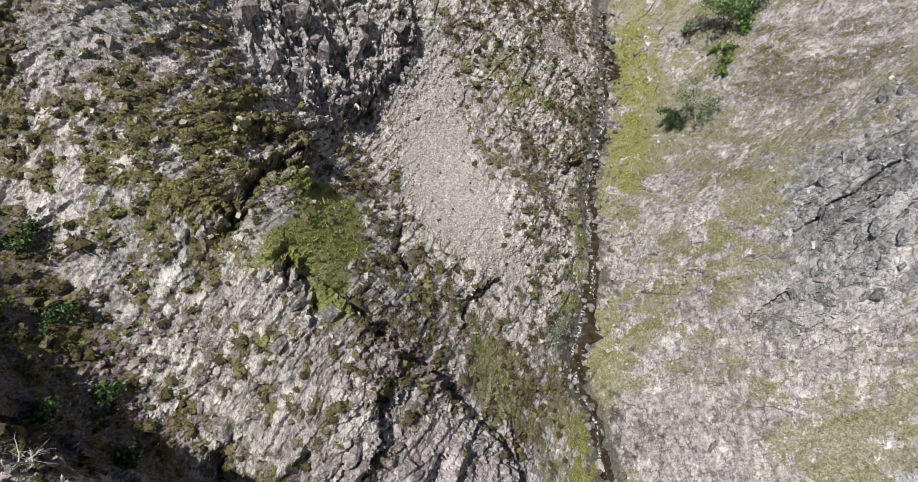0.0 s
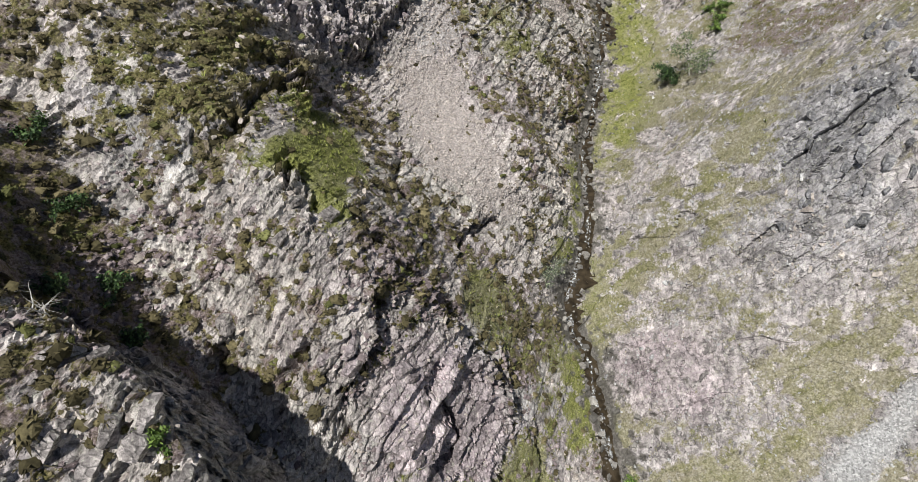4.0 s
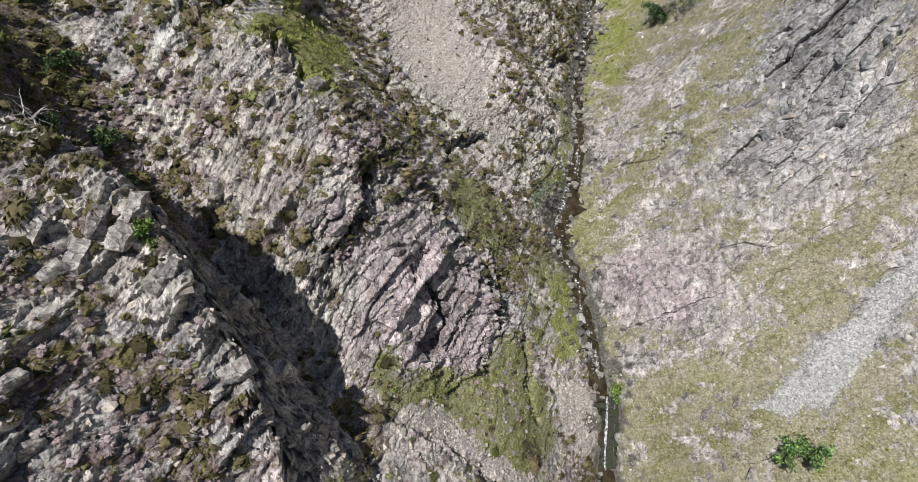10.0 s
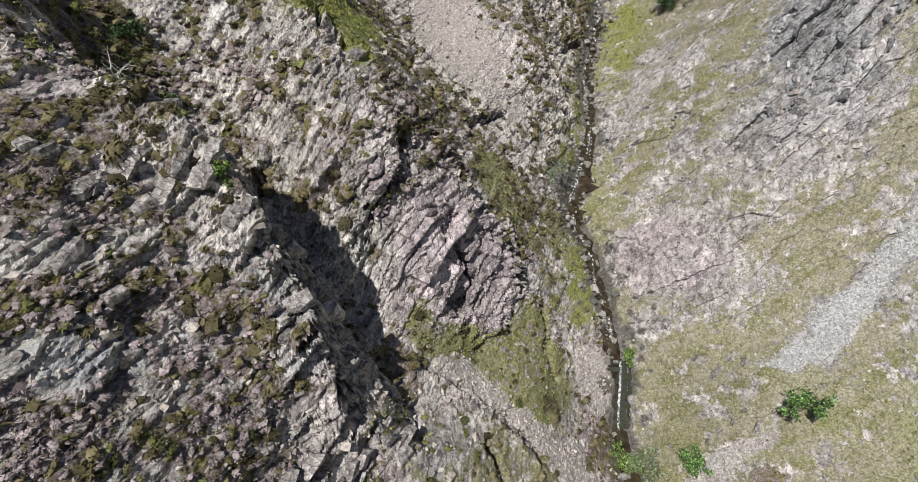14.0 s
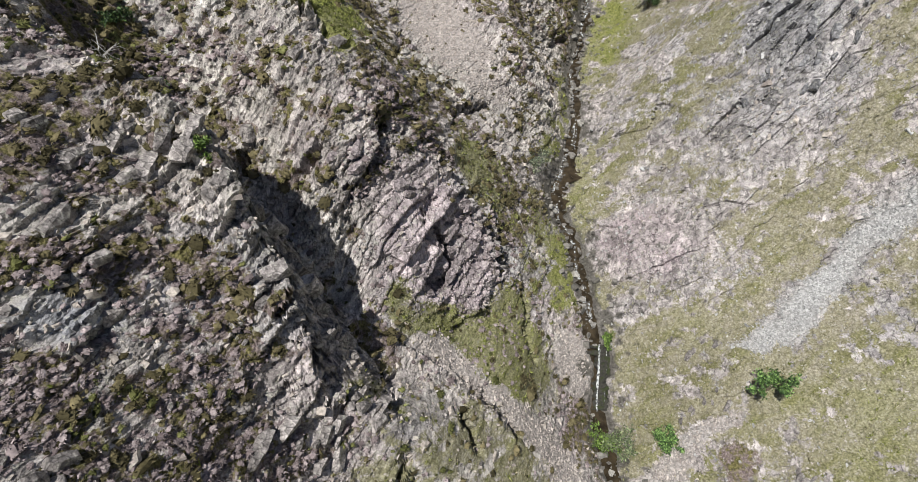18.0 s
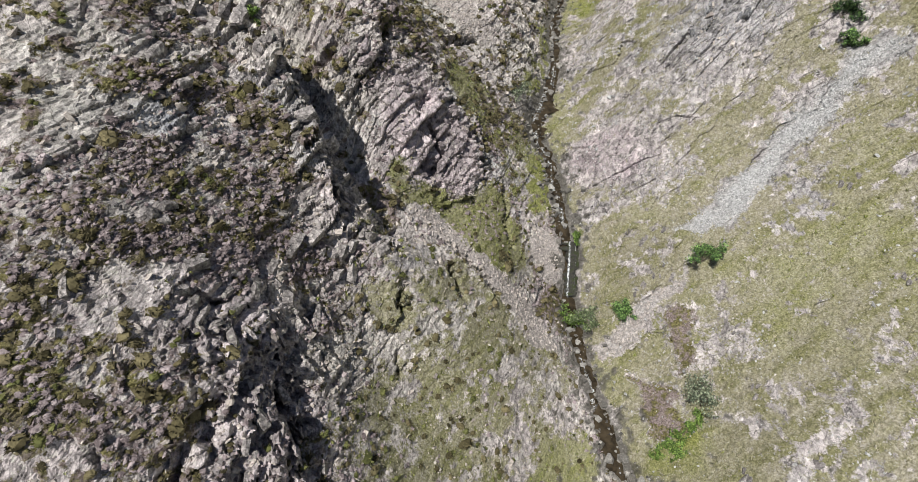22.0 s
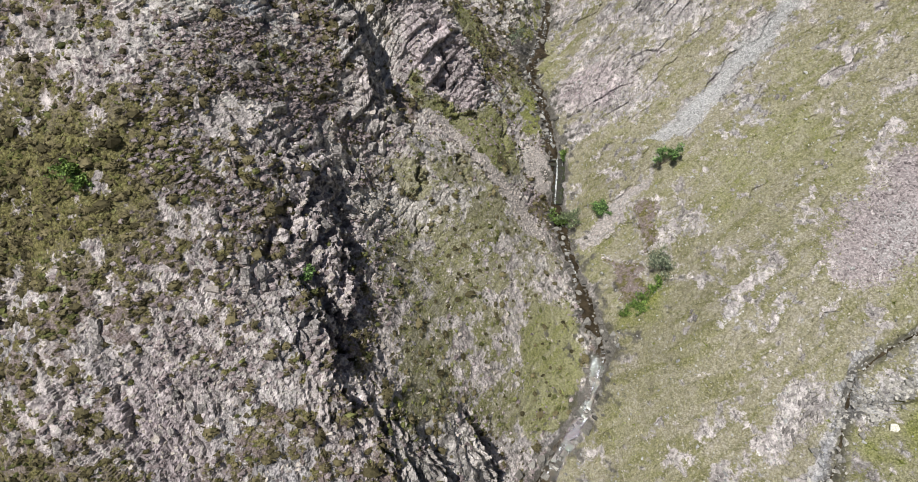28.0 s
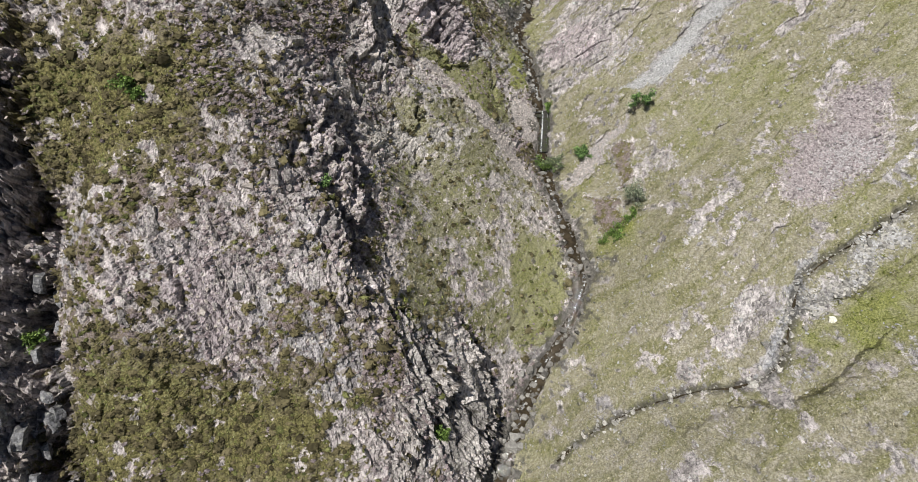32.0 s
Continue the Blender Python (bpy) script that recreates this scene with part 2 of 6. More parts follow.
# ---- materials ----
class Nodes:
    """A short hand for building one node material."""
    def __init__(self, name, roughness=0.9, specular=0.3):
        self.mat = bpy.data.materials.new(name)
        self.mat.use_nodes = True
        self.tree = self.mat.node_tree
        self.bsdf = self.tree.nodes["Principled BSDF"]
        self.bsdf.inputs["Roughness"].default_value = roughness
        self.bsdf.inputs["Specular IOR Level"].default_value = specular
        self.coord = self.tree.nodes.new("ShaderNodeTexCoord").outputs["Object"]

    def put(self, socket, value):
        if isinstance(value, bpy.types.NodeSocket):
            self.tree.links.new(value, socket)
        elif isinstance(value, tuple) and len(value) == 3 and socket.type == "RGBA":
            socket.default_value = (*value, 1)
        else:
            socket.default_value = value

    def noise(self, size, detail=4, rough=0.6, stretch=(1, 1, 1), turn=(0, 0, 0)):
        m = self.tree.nodes.new("ShaderNodeMapping")
        m.inputs["Scale"].default_value, m.inputs["Rotation"].default_value = stretch, [radians(a) for a in turn]
        self.put(m.inputs["Vector"], self.coord)
        n = self.tree.nodes.new("ShaderNodeTexNoise")
        n.inputs["Scale"].default_value, n.inputs["Detail"].default_value, n.inputs["Roughness"].default_value = 1 / size, detail, rough
        self.put(n.inputs["Vector"], m.outputs["Vector"])
        return n.outputs["Fac"]

    def cells(self, size, feature="F1", output="Distance", stretch=(1, 1, 1), turn=(0, 0, 0)):
        m = self.tree.nodes.new("ShaderNodeMapping")
        m.inputs["Scale"].default_value, m.inputs["Rotation"].default_value = stretch, [radians(a) for a in turn]
        self.put(m.inputs["Vector"], self.coord)
        n = self.tree.nodes.new("ShaderNodeTexVoronoi")
        n.feature, n.inputs["Scale"].default_value = feature, 1 / size
        self.put(n.inputs["Vector"], m.outputs["Vector"])
        return n.outputs[output]

    def attr(self, name, part="Fac"):
        n = self.tree.nodes.new("ShaderNodeAttribute")
        n.attribute_name = name
        return n.outputs[part]

    def split(self, color):
        n = self.tree.nodes.new("ShaderNodeSeparateColor")
        self.put(n.inputs[0], color)
        return n.outputs

    def ramp(self, fac, *stops):
        n = self.tree.nodes.new("ShaderNodeValToRGB")
        while len(n.color_ramp.elements) < len(stops):
            n.color_ramp.elements.new(0.5)
        for e, (at, c) in zip(n.color_ramp.elements, stops):
            e.position, e.color = at, (*c, 1) if isinstance(c, tuple) else (c, c, c, 1)
        self.put(n.inputs["Fac"], fac)
        return n.outputs["Color"]

    def mix(self, fac, a, b, blend="MIX"):
        n = self.tree.nodes.new("ShaderNodeMix")
        n.data_type, n.blend_type = "RGBA", blend
        self.put(n.inputs[0], fac), self.put(n.inputs[6], a), self.put(n.inputs[7], b)
        return n.outputs[2]

    def math(self, op, a, b=0.0, c=0.0, clamp=False):
        n = self.tree.nodes.new("ShaderNodeMath")
        n.operation, n.use_clamp = op, clamp
        self.put(n.inputs[0], a), self.put(n.inputs[1], b), self.put(n.inputs[2], c)
        return n.outputs[0]

    def random(self):
        return self.tree.nodes.new("ShaderNodeObjectInfo").outputs["Random"]

    def island(self):
        return self.tree.nodes.new("ShaderNodeNewGeometry").outputs["Random Per Island"]

    def bump(self, height, distance, strength=1.0, under=None):
        n = self.tree.nodes.new("ShaderNodeBump")
        n.inputs["Distance"].default_value, n.inputs["Strength"].default_value = distance, strength
        self.put(n.inputs["Height"], height)
        if under:
            self.put(n.inputs["Normal"], under)
        self.put(self.bsdf.inputs["Normal"], n.outputs["Normal"])
        return n.outputs["Normal"]

    def color(self, value):
        self.put(self.bsdf.inputs["Base Color"], value)
        return self.mat


def rock_colour(n, tone, purple, grey):
    """Weathered volcanic rock: pinkish grey with pale lichen and dark joints."""
    big, fine = n.noise(2.6, 5, 0.65), n.noise(0.34, 5, 0.7)
    warm = n.ramp(big, (0.32, (0.28, 0.265, 0.247)), (0.48, (0.41, 0.386, 0.36)), (0.66, (0.49, 0.462, 0.43)))
    plum = n.ramp(big, (0.3, (0.275, 0.232, 0.248)), (0.7, (0.46, 0.40, 0.412)))
    cool = n.ramp(big, (0.3, (0.185, 0.188, 0.21)), (0.7, (0.36, 0.362, 0.385)))
    base = n.mix(grey, n.mix(purple, warm, plum), cool)
    base = n.mix(1.0, base, n.ramp(tone, (0.1, 0.58), (0.5, 1.0), (0.9, 1.32)), "MULTIPLY")
    base = n.mix(1.0, base, n.ramp(fine, (0.34, 0.66), (0.46, 0.95), (0.54, 1.04), (0.66, 1.26)), "MULTIPLY")
    for size, wide, deep, lie in ((1.5, 0.016, 0.35, (1, 0.45, 0.45)), (0.7, 0.014, 0.5, (1, 0.6, 0.5))):
        joint = n.noise(size, 4, 0.55, lie, (25, 20, 35))
        base = n.mix(1.0, base, n.ramp(joint, (0.5 - 2 * wide, 1.0), (0.5, deep), (0.5 + wide, 1.0)), "MULTIPLY")
    chip = n.split(n.cells(0.5, "F1", "Color", (1.0, 0.6, 0.6), (20, 15, 35)))[1]
    base = n.mix(1.0, base, n.ramp(chip, (0.0, 0.66), (0.5, 1.0), (1.0, 1.3)), "MULTIPLY")
    grain = n.noise(0.12, 3, 0.8)
    base = n.mix(1.0, base, n.ramp(grain, (0.36, 0.72), (0.47, 0.96), (0.53, 1.04), (0.64, 1.24)), "MULTIPLY")
    lichen = n.math("MULTIPLY", n.ramp(n.noise(0.6, 6, 0.8), (0.55, 0.0), (0.60, 1.0)), 0.5)
    return n.mix(lichen, base, (0.50, 0.50, 0.43)), fine


def make_ground():
    n = Nodes("hillside", 0.92, 0.2)
    cover, kind = n.split(n.attr("cover", "Color")), n.split(n.attr("kind", "Color"))
    tones = n.split(n.attr("tone", "Color"))
    stone, fine = rock_colour(n, tones[0], kind[0], kind[1])
    # grass: dry and lush blades, with dead patches
    blades = n.noise(0.22, 4, 0.75)
    dry = n.ramp(blades, (0.34, (0.125, 0.113, 0.080)), (0.47, (0.235, 0.215, 0.163)), (0.55, (0.30, 0.276, 0.220)), (0.67, (0.43, 0.40, 0.342)))
    lush = n.ramp(blades, (0.35, (0.055, 0.064, 0.014)), (0.5, (0.17, 0.182, 0.05)), (0.66, (0.32, 0.325, 0.125)))
    patches = n.math("MULTIPLY", n.ramp(n.noise(4.5, 6, 0.7), (0.4, 0.0), (0.62, 1.0)), 0.6)
    tufts = n.cells(0.42, "F1", "Distance", (1.0, 0.7, 0.7), (0, 0, 38))
    dry = n.mix(1.0, dry, n.ramp(tufts, (0.1, 1.14), (0.5, 1.0), (0.8, 0.76)), "MULTIPLY")
    dry = n.mix(n.ramp(tones[2], (0.5, 0.0), (0.8, 0.8)), dry, n.mix(1.0, dry, (0.70, 0.73, 0.50), "MULTIPLY"))
    dry = n.mix(n.ramp(n.noise(1.3, 5, 0.75), (0.45, 0.0), (0.6, 0.45)), dry, n.mix(1.0, dry, (0.70, 0.72, 0.52), "MULTIPLY"))
    dry = n.mix(n.ramp(n.noise(0.5, 4, 0.8), (0.57, 0.0), (0.62, 0.8)), dry, (0.385, 0.36, 0.335))
    grass = n.mix(kind[2], n.mix(patches, dry, n.mix(1.0, dry, (0.72, 0.74, 0.54), "MULTIPLY")), lush)
    moor = n.ramp(n.noise(0.3, 5, 0.8), (0.38, (0.028, 0.026, 0.010)), (0.5, (0.105, 0.096, 0.037)), (0.64, (0.23, 0.205, 0.095)))
    moor = n.mix(n.math("MULTIPLY", n.ramp(n.noise(1.4, 4, 0.7), (0.44, 0.0), (0.54, 0.8)), n.math("SUBTRACT", 1.0, n.split(n.attr("moss", "Color"))[0])), moor, n.ramp(n.noise(0.2, 4, 0.8), (0.38, (0.07, 0.05, 0.055)), (0.5, (0.19, 0.148, 0.155)), (0.64, (0.36, 0.30, 0.31))))
    bits = n.cells(0.2, "F1", "Color")
    grit = n.mix(1.0, n.mix(kind[1], n.mix(kind[0], (0.335, 0.312, 0.29), (0.28, 0.242, 0.246)), (0.37, 0.37, 0.375)), n.ramp(n.split(bits)[0], (0.0, 0.6), (0.6, 1.0), (1.0, 1.4)), "MULTIPLY")
    edge = n.math("SUBTRACT", n.math("ADD", n.math("MULTIPLY", n.noise(0.9, 5, 0.75), 0.6), n.math("MULTIPLY", n.noise(0.28, 3, 0.7), 0.4)), 0.5)

    def sharp(w, k=2.2):
        return n.ramp(n.math("ADD", w, n.math("MULTIPLY", edge, k)), (0.42, 0.0), (0.58, 1.0))
    look_c = n.mix(sharp(cover[2], 1.2), stone, grit)
    look_c = n.mix(sharp(cover[1]), look_c, moor)
    look_c = n.mix(sharp(cover[0]), look_c, grass)
    look_c = n.mix(tones[1], look_c, n.mix(1.0, n.mix(0.7, look_c, (0.16, 0.15, 0.125)), n.ramp(fine, (0.3, 0.25), (0.7, 0.75)), "MULTIPLY"))
    n.put(n.bsdf.inputs["Roughness"], n.ramp(tones[1], (0.0, 0.92), (1.0, 0.45)))
    first = n.bump(fine, 0.12, 1.0)
    n.bump(n.noise(0.1, 3, 0.75), 0.06, 1.0, first)
    return n.color(look_c)


GROUND = make_ground()

# ---- ground cover, by plan outlines (metres) ----
SCREE_LEFT = [(-8.5, 82.7), (-5.4, 87.0), (-2.2, 86.7), (-0.8, 82.9), (1.5, 78.3), (2.3, 69.1), (5.8, 64.6), (8.9, 61.7), (10.3, 57.8), (5.2, 55.0), (1.3, 56.5), (-3.6, 57.2), (-6.8, 65.4), (-10.0, 73.1), (-10.6, 78.3)]
SCREE_LEFT_ARM = [(12.8, 102.5), (20.6, 109.9), (23.8, 106.4), (21.3, 103.3), (15.8, 101.0)]
SCREE_TOP_LEFT = [(-36.1, 48.4), (-32.4, 52.3), (-28.6, 57.2), (-28.4, 53.7), (-30.0, 48.5), (-33.2, 44.8), (-35.8, 44.7)]
HEATH_BUTTRESS = [(-27.5, 3.2), (-24.3, 6.4), (-21.6, 3.3), (-15.7, 2.7), (-13.7, -1.3), (-12.3, -4.5), (-9.9, -10.4), (-16.3, -15.6), (-22.4, -19.3)]
HEATH_RIB = [(-32.2, -17.8), (-24.1, -10.1), (-20.2, -12.6), (-19.6, -21.4), (-20.4, -30.5), (-26.0, -32.0), (-30.8, -26.0)]
PURPLE_LOW = [(-31.8, -46.4), (-27.6, -44.3), (-22.3, -45.8), (-24.9, -50.1), (-29.1, -50.2), (-31.2, -49.0)]
DARK_STRIP = [(35.8, 7.2), (39.0, 6.4), (38.8, -0.9), (35.7, -1.1), (34.7, 3.2)]
DARK_STRIP_LOW = [(31.0, -1.0), (35.9, -3.2), (36.7, -10.0), (31.8, -10.4)]
SCREE_CHUTE = [(37.5, 16.7), (42.1, 20.5), (47.6, 24.2), (52.7, 27.9), (55.8, 30.3), (58.5, 31.3), (61.6, 31.4), (61.6, 27.6), (58.2, 25.8), (54.3, 23.2), (49.1, 19.5), (44.0, 16.3), (40.3, 16.0)]
SCREE_CHUTE_TOP = [(60.6, 30.0), (61.9, 33.7), (65.7, 33.3), (70.1, 31.5), (67.2, 30.2), (63.4, 29.9)]
SCREE_PURPLE = [(58.2, -13.2), (62.1, -8.1), (67.6, -3.7), (73.2, 1.1), (78.3, -1.0), (77.0, -7.9), (73.5, -13.8), (67.5, -17.4), (62.5, -19.2), (58.1, -17.5)]
TRAIL = [(-3.4, 12.2), (-0.3, 13.2), (4.0, 11.6), (8.5, 10.3), (12.6, 9.8), (17.8, 6.3), (19.8, 4.6), (14.7, 2.7), (10.7, 5.1), (6.5, 7.8), (1.6, 8.9), (-2.7, 10.4)]
PALE_BANK = [(15.7, 26.0), (19.6, 25.6), (22.2, 21.5), (22.9, 16.7), (19.3, 18.9), (14.9, 20.6)]
GRASS_BOWL = [(-17.8, 50.8), (-13.7, 55.9), (-10.8, 46.4), (-9.4, 32.1), (-11.3, 29.2), (-14.9, 33.7), (-18.8, 32.5), (-19.8, 36.7), (-17.6, 41.7)]
GRASS_NEAR_FACE = [(1.2, 19.7), (6.4, 20.7), (10.4, 18.4), (12.2, 11.8), (7.8, 7.6), (3.7, 9.6), (-5.0, 11.7), (-6.1, 12.7)]
GRASS_PATCH = [(1.3, 42.1), (5.7, 44.8), (7.2, 39.5), (3.6, 33.5), (1.2, 33.5)]
LUSH_STREAM_UP = [(33.9, 124.3), (41.1, 129.0), (42.3, 113.0), (37.6, 92.9), (34.0, 84.0), (27.9, 83.3), (30.7, 102.7)]
LUSH_STREAM_LOW = [(17.1, 43.2), (21.5, 42.4), (21.2, 34.0), (17.1, 30.4), (11.5, 28.1), (13.8, 34.9)]
LUSH_STREAM_MID = [(21.8, 78.1), (24.5, 79.9), (20.7, 57.4), (16.7, 55.4)]
YELLOW_BANK = [(21.3, 56.7), (25.3, 56.2), (25.2, 48.1), (22.1, 45.4), (20.0, 48.6)]
GREEN_RIGHT = [(49.9, 11.2), (60.1, 15.6), (67.0, 10.3), (55.2, 2.5), (46.6, -3.2), (46.6, 2.8)]
GREEN_BUSHLINE = [(31.9, -10.1), (38.1, -7.5), (38.0, -11.2), (33.9, -14.6), (31.3, -13.5)]
GREEN_CORNER = [(56.4, -38.0), (60.4, -37.4), (67.5, -34.3), (73.3, -31.9), (68.4, -42.5), (62.8, -44.9), (57.0, -42.5)]
CRAG_RIGHT = [(46.6, 65.2), (49.9, 61.8), (53.9, 57.3), (53.1, 44.0), (50.3, 43.2), (46.7, 47.7), (45.1, 53.8), (44.8, 60.3)]
CRAG_RIGHT_FOOT = [(40.1, 51.8), (44.1, 52.3), (48.0, 45.3), (52.9, 42.8), (53.4, 38.3), (47.2, 38.7), (40.6, 42.8), (38.5, 48.4)]
CRAG_RIGHT_TOP = [(57.6, 109.3), (63.1, 99.8), (67.6, 85.6), (62.3, 73.8), (57.1, 74.0), (50.3, 75.3), (48.4, 91.4)]
SLAB_RIGHT = [(25.7, 45.5), (31.4, 51.3), (36.4, 42.8), (40.7, 36.6), (37.8, 31.4), (32.7, 29.9), (26.7, 32.9)]
ROCK_RIGHT_LOW = [(32.8, 31.3), (39.6, 33.9), (44.0, 27.0), (36.4, 22.9), (33.0, 26.3)]
ROCK_KNOLL = [(34.3, 8.2), (41.0, 5.7), (47.1, 1.6), (44.9, -4.3), (39.6, -3.5), (35.1, 0.6)]
CRAG_TOP_LEFT = [(-25.2, 61.5), (-24.3, 67.4), (-8.4, 87.4), (-6.7, 85.3), (-11.8, 78.5), (-15.9, 67.8), (-18.9, 62.1), (-22.5, 59.0)]
PURPLE = [(-7.1, 21.2), (-2.8, 28.6), (6.0, 32.3), (7.9, 27.2), (1.2, 17.0), (-5.6, 13.0), (-8.8, 14.9)]
HEATH_UPPER = [(-38.0, 39.0), (-32.2, 43.4), (-26.2, 49.8), (-21.2, 57.3), (-18.5, 50.0), (-20.6, 35.0), (-28.3, 33.9), (-33.6, 31.8)]
HEATH_TOPLEFT = [(-38.3, 46.9), (-34.4, 45.8), (-32.7, 44.1), (-35.6, 40.6), (-38.1, 38.7)]
HEATH_SADDLE = [(-51.6, -24.4), (-43.5, -23.6), (-30.3, -27.0), (-27.6, -32.3), (-29.8, -36.3), (-36.1, -39.2), (-42.2, -33.3), (-49.7, -30.9), (-52.1, -30.4)]
HEATH_LOW = [(-43.0, -53.2), (-34.1, -51.7), (-25.2, -51.8), (-16.7, -51.5), (-15.6, -59.3), (-32.2, -61.6), (-43.8, -61.2)]
HEATH_SLOPE = [(-10.2, -16.4), (-3.3, -4.2), (11.4, 6.5), (14.8, -2.1), (5.0, -16.5), (-5.5, -28.0), (-8.8, -26.9)]
HEATH_SLOPE_LOW = [(-7.8, -39.1), (-2.9, -28.4), (4.8, -24.5), (2.7, -30.6), (-4.0, -40.3)]
GRASS_SLOPE = [(14.3, -11.1), (24.4, -7.7), (25.2, -17.6), (20.4, -29.6), (14.8, -30.2), (13.8, -22.0)]
GREY_LICHEN = [(-24.7, -3.0), (-21.3, -0.6), (-21.2, -4.0), (-23.4, -6.2), (-24.8, -5.6)]
GRAVEL_BAR = [(55.9, -34.0), (60.6, -31.5), (68.1, -26.7), (75.8, -23.4), (74.5, -27.9), (66.6, -32.8), (59.3, -36.0)]
BECK_SLAB = [(49.2, -43.0), (54.4, -37.3), (57.8, -29.1), (60.8, -25.8), (58.3, -32.8), (52.9, -42.6), (50.1, -45.0)]
BANK_ROCK = [(51.7, -44.2), (56.5, -44.2), (62.6, -43.8), (57.9, -47.1), (52.1, -47.0)]
ROCK_RIB_RIGHT = [(46.4, -37.6), (49.5, -32.7), (54.3, -29.4), (56.3, -32.4), (52.1, -37.5), (47.0, -39.5)]

PINK_RAMP = [(38.3, 12.5), (36.8, 11.0), (33.0, 10.4), (28.6, 7.9), (24.7, 5.8), (27.0, 2.2), (31.8, 5.8), (34.7, 8.2), (37.7, 9.3)]
MAUVE_SLAB = [(27.3, 45.6), (32.3, 43.9), (36.2, 38.0), (37.4, 32.3), (31.9, 30.5), (27.4, 33.2), (25.8, 39.5)]
OLIVE_FLANK = [(1.1, 42.0), (5.1, 44.4), (11.1, 45.6), (16.0, 52.9), (16.2, 45.0), (12.9, 33.7), (9.2, 27.2), (8.4, 33.5), (3.4, 32.9), (1.4, 33.0)]
LUSH_PAD = [(12.5, 29.6), (16.3, 37.4), (22.2, 38.2), (21.9, 32.0), (14.1, 28.1)]
LUSH_STRIP = [(18.1, 63.2), (23.4, 80.6), (24.9, 76.6), (21.8, 60.8), (17.9, 56.4)]
GRASS_APRON = [(-2.1, 12.9), (2.8, 19.9), (8.7, 26.2), (12.5, 26.2), (15.0, 16.0), (8.4, 11.0), (2.1, 14.1)]

# water lines and clefts in the rock
WATER = [(33.0, 132.4), (32.0, 123.6), (32.9, 116.2), (30.5, 106.7), (27.9, 94.4), (25.2, 84.5), (24.3, 75.1), (24.6, 68.3), (21.4, 59.5), (18.1, 52.8), (18.6, 47.6), (21.2, 44.6), (21.8, 35.5), (22.1, 30.1), (22.5, 26.3), (23.4, 24.2), (23.3, 20.8), (22.8, 16.7), (23.4, 4.5), (24.3, 0.2), (26.1, -7.8), (27.4, -13.7), (28.3, -17.2), (25.9, -22.1), (22.7, -27.8), (19.2, -31.4), (15.6, -37.4), (11.8, -45.9), (9.6, -50.9)]
BECK = [(76.0, -22.6), (69.1, -25.6), (64.5, -27.1), (58.8, -30.2), (55.6, -35.7), (52.9, -42.6), (48.7, -44.6), (40.6, -43.0), (31.6, -44.2), (23.9, -47.2), (19.2, -49.9)]
CLEFTS = [
    [(-9.2, 33.8), (-6.1, 32.5), (-2.1, 33.0), (1.1, 32.5), (4.7, 32.7), (7.4, 29.6)],
    [(-20.5, 36.3), (-20.2, 44.3), (-19.0, 59.0), (-15.4, 70.9), (-7.6, 83.2)],
    [(0.5, 45.2), (1.3, 48.9), (5.6, 54.5)],
    [(18.7, 84.1), (22.3, 89.3)],
    [(-7.9, 62.2), (-7.6, 49.7), (-5.4, 47.1)],
    [(-16.1, 37.0), (-14.7, 32.4), (-12.9, 31.7)],
    [(-6.7, 26.9), (-7.1, 22.9), (-8.6, 19.3), (-10.0, 17.2)],
    [(-9.1, 21.7), (-9.0, 19.9), (-10.8, 17.3)],
    [(1.1, 9.1), (4.3, 8.5), (7.0, 7.2), (8.8, 6.2)],
    [(11.2, 28.5), (11.5, 20.9), (12.1, 18.1)],
    [(-13.3, 20.6), (-15.0, 19.1), (-16.0, 18.1)],
    [(1.9, 27.4), (5.9, 30.6), (7.5, 26.8), (4.9, 21.1)],
    [(-0.2, 23.0), (1.2, 21.6), (-1.5, 18.2)],
    [(-1.5, 26.1), (-2.8, 22.8)],
    [(-19.0, -20.9), (-15.7, -14.3), (-13.8, -15.1), (-11.1, -21.5)],
    [(-18.6, -30.9), (-17.2, -27.4), (-16.4, -23.2)],
    [(-15.6, -28.1), (-13.7, -31.1), (-12.7, -32.5)],
    [(-18.2, -17.9), (-14.3, -18.7), (-11.9, -23.6), (-12.3, -29.5)],
    [(-13.2, -30.0), (-11.0, -35.6), (-8.7, -37.4), (-6.2, -40.8)],
    [(-3.9, -43.1), (-0.4, -43.4), (3.0, -44.3), (1.7, -48.1), (-2.4, -54.1)],
    [(4.7, -33.6), (8.8, -37.5), (9.2, -41.9), (7.4, -49.3)],
    [(36.7, -50.1), (45.6, -47.1), (50.5, -49.1), (56.1, -48.3), (62.4, -44.2)],
    [(57.5, -34.4), (65.1, -34.7), (73.6, -31.0)],
    [(45.9, 56.5), (47.5, 58.4), (47.7, 60.7)],
    [(49.0, 53.5), (49.8, 54.8)],
    [(52.6, 47.3), (51.9, 46.0)],
    [(39.7, 49.0), (42.1, 41.9)],
    [(37.2, 32.3), (40.5, 35.2)],
    [(-21.9, 22.4), (-20.4, 21.1)],
    [(-19.2, 8.4), (-18.2, 7.4)],
    [(-4.5, -8.1), (-3.8, -9.3)],
    [(-6.1, 6.3), (-3.6, -0.3), (-3.5, -3.9)],
    [(2.7, 4.9), (4.0, 1.9)],
]
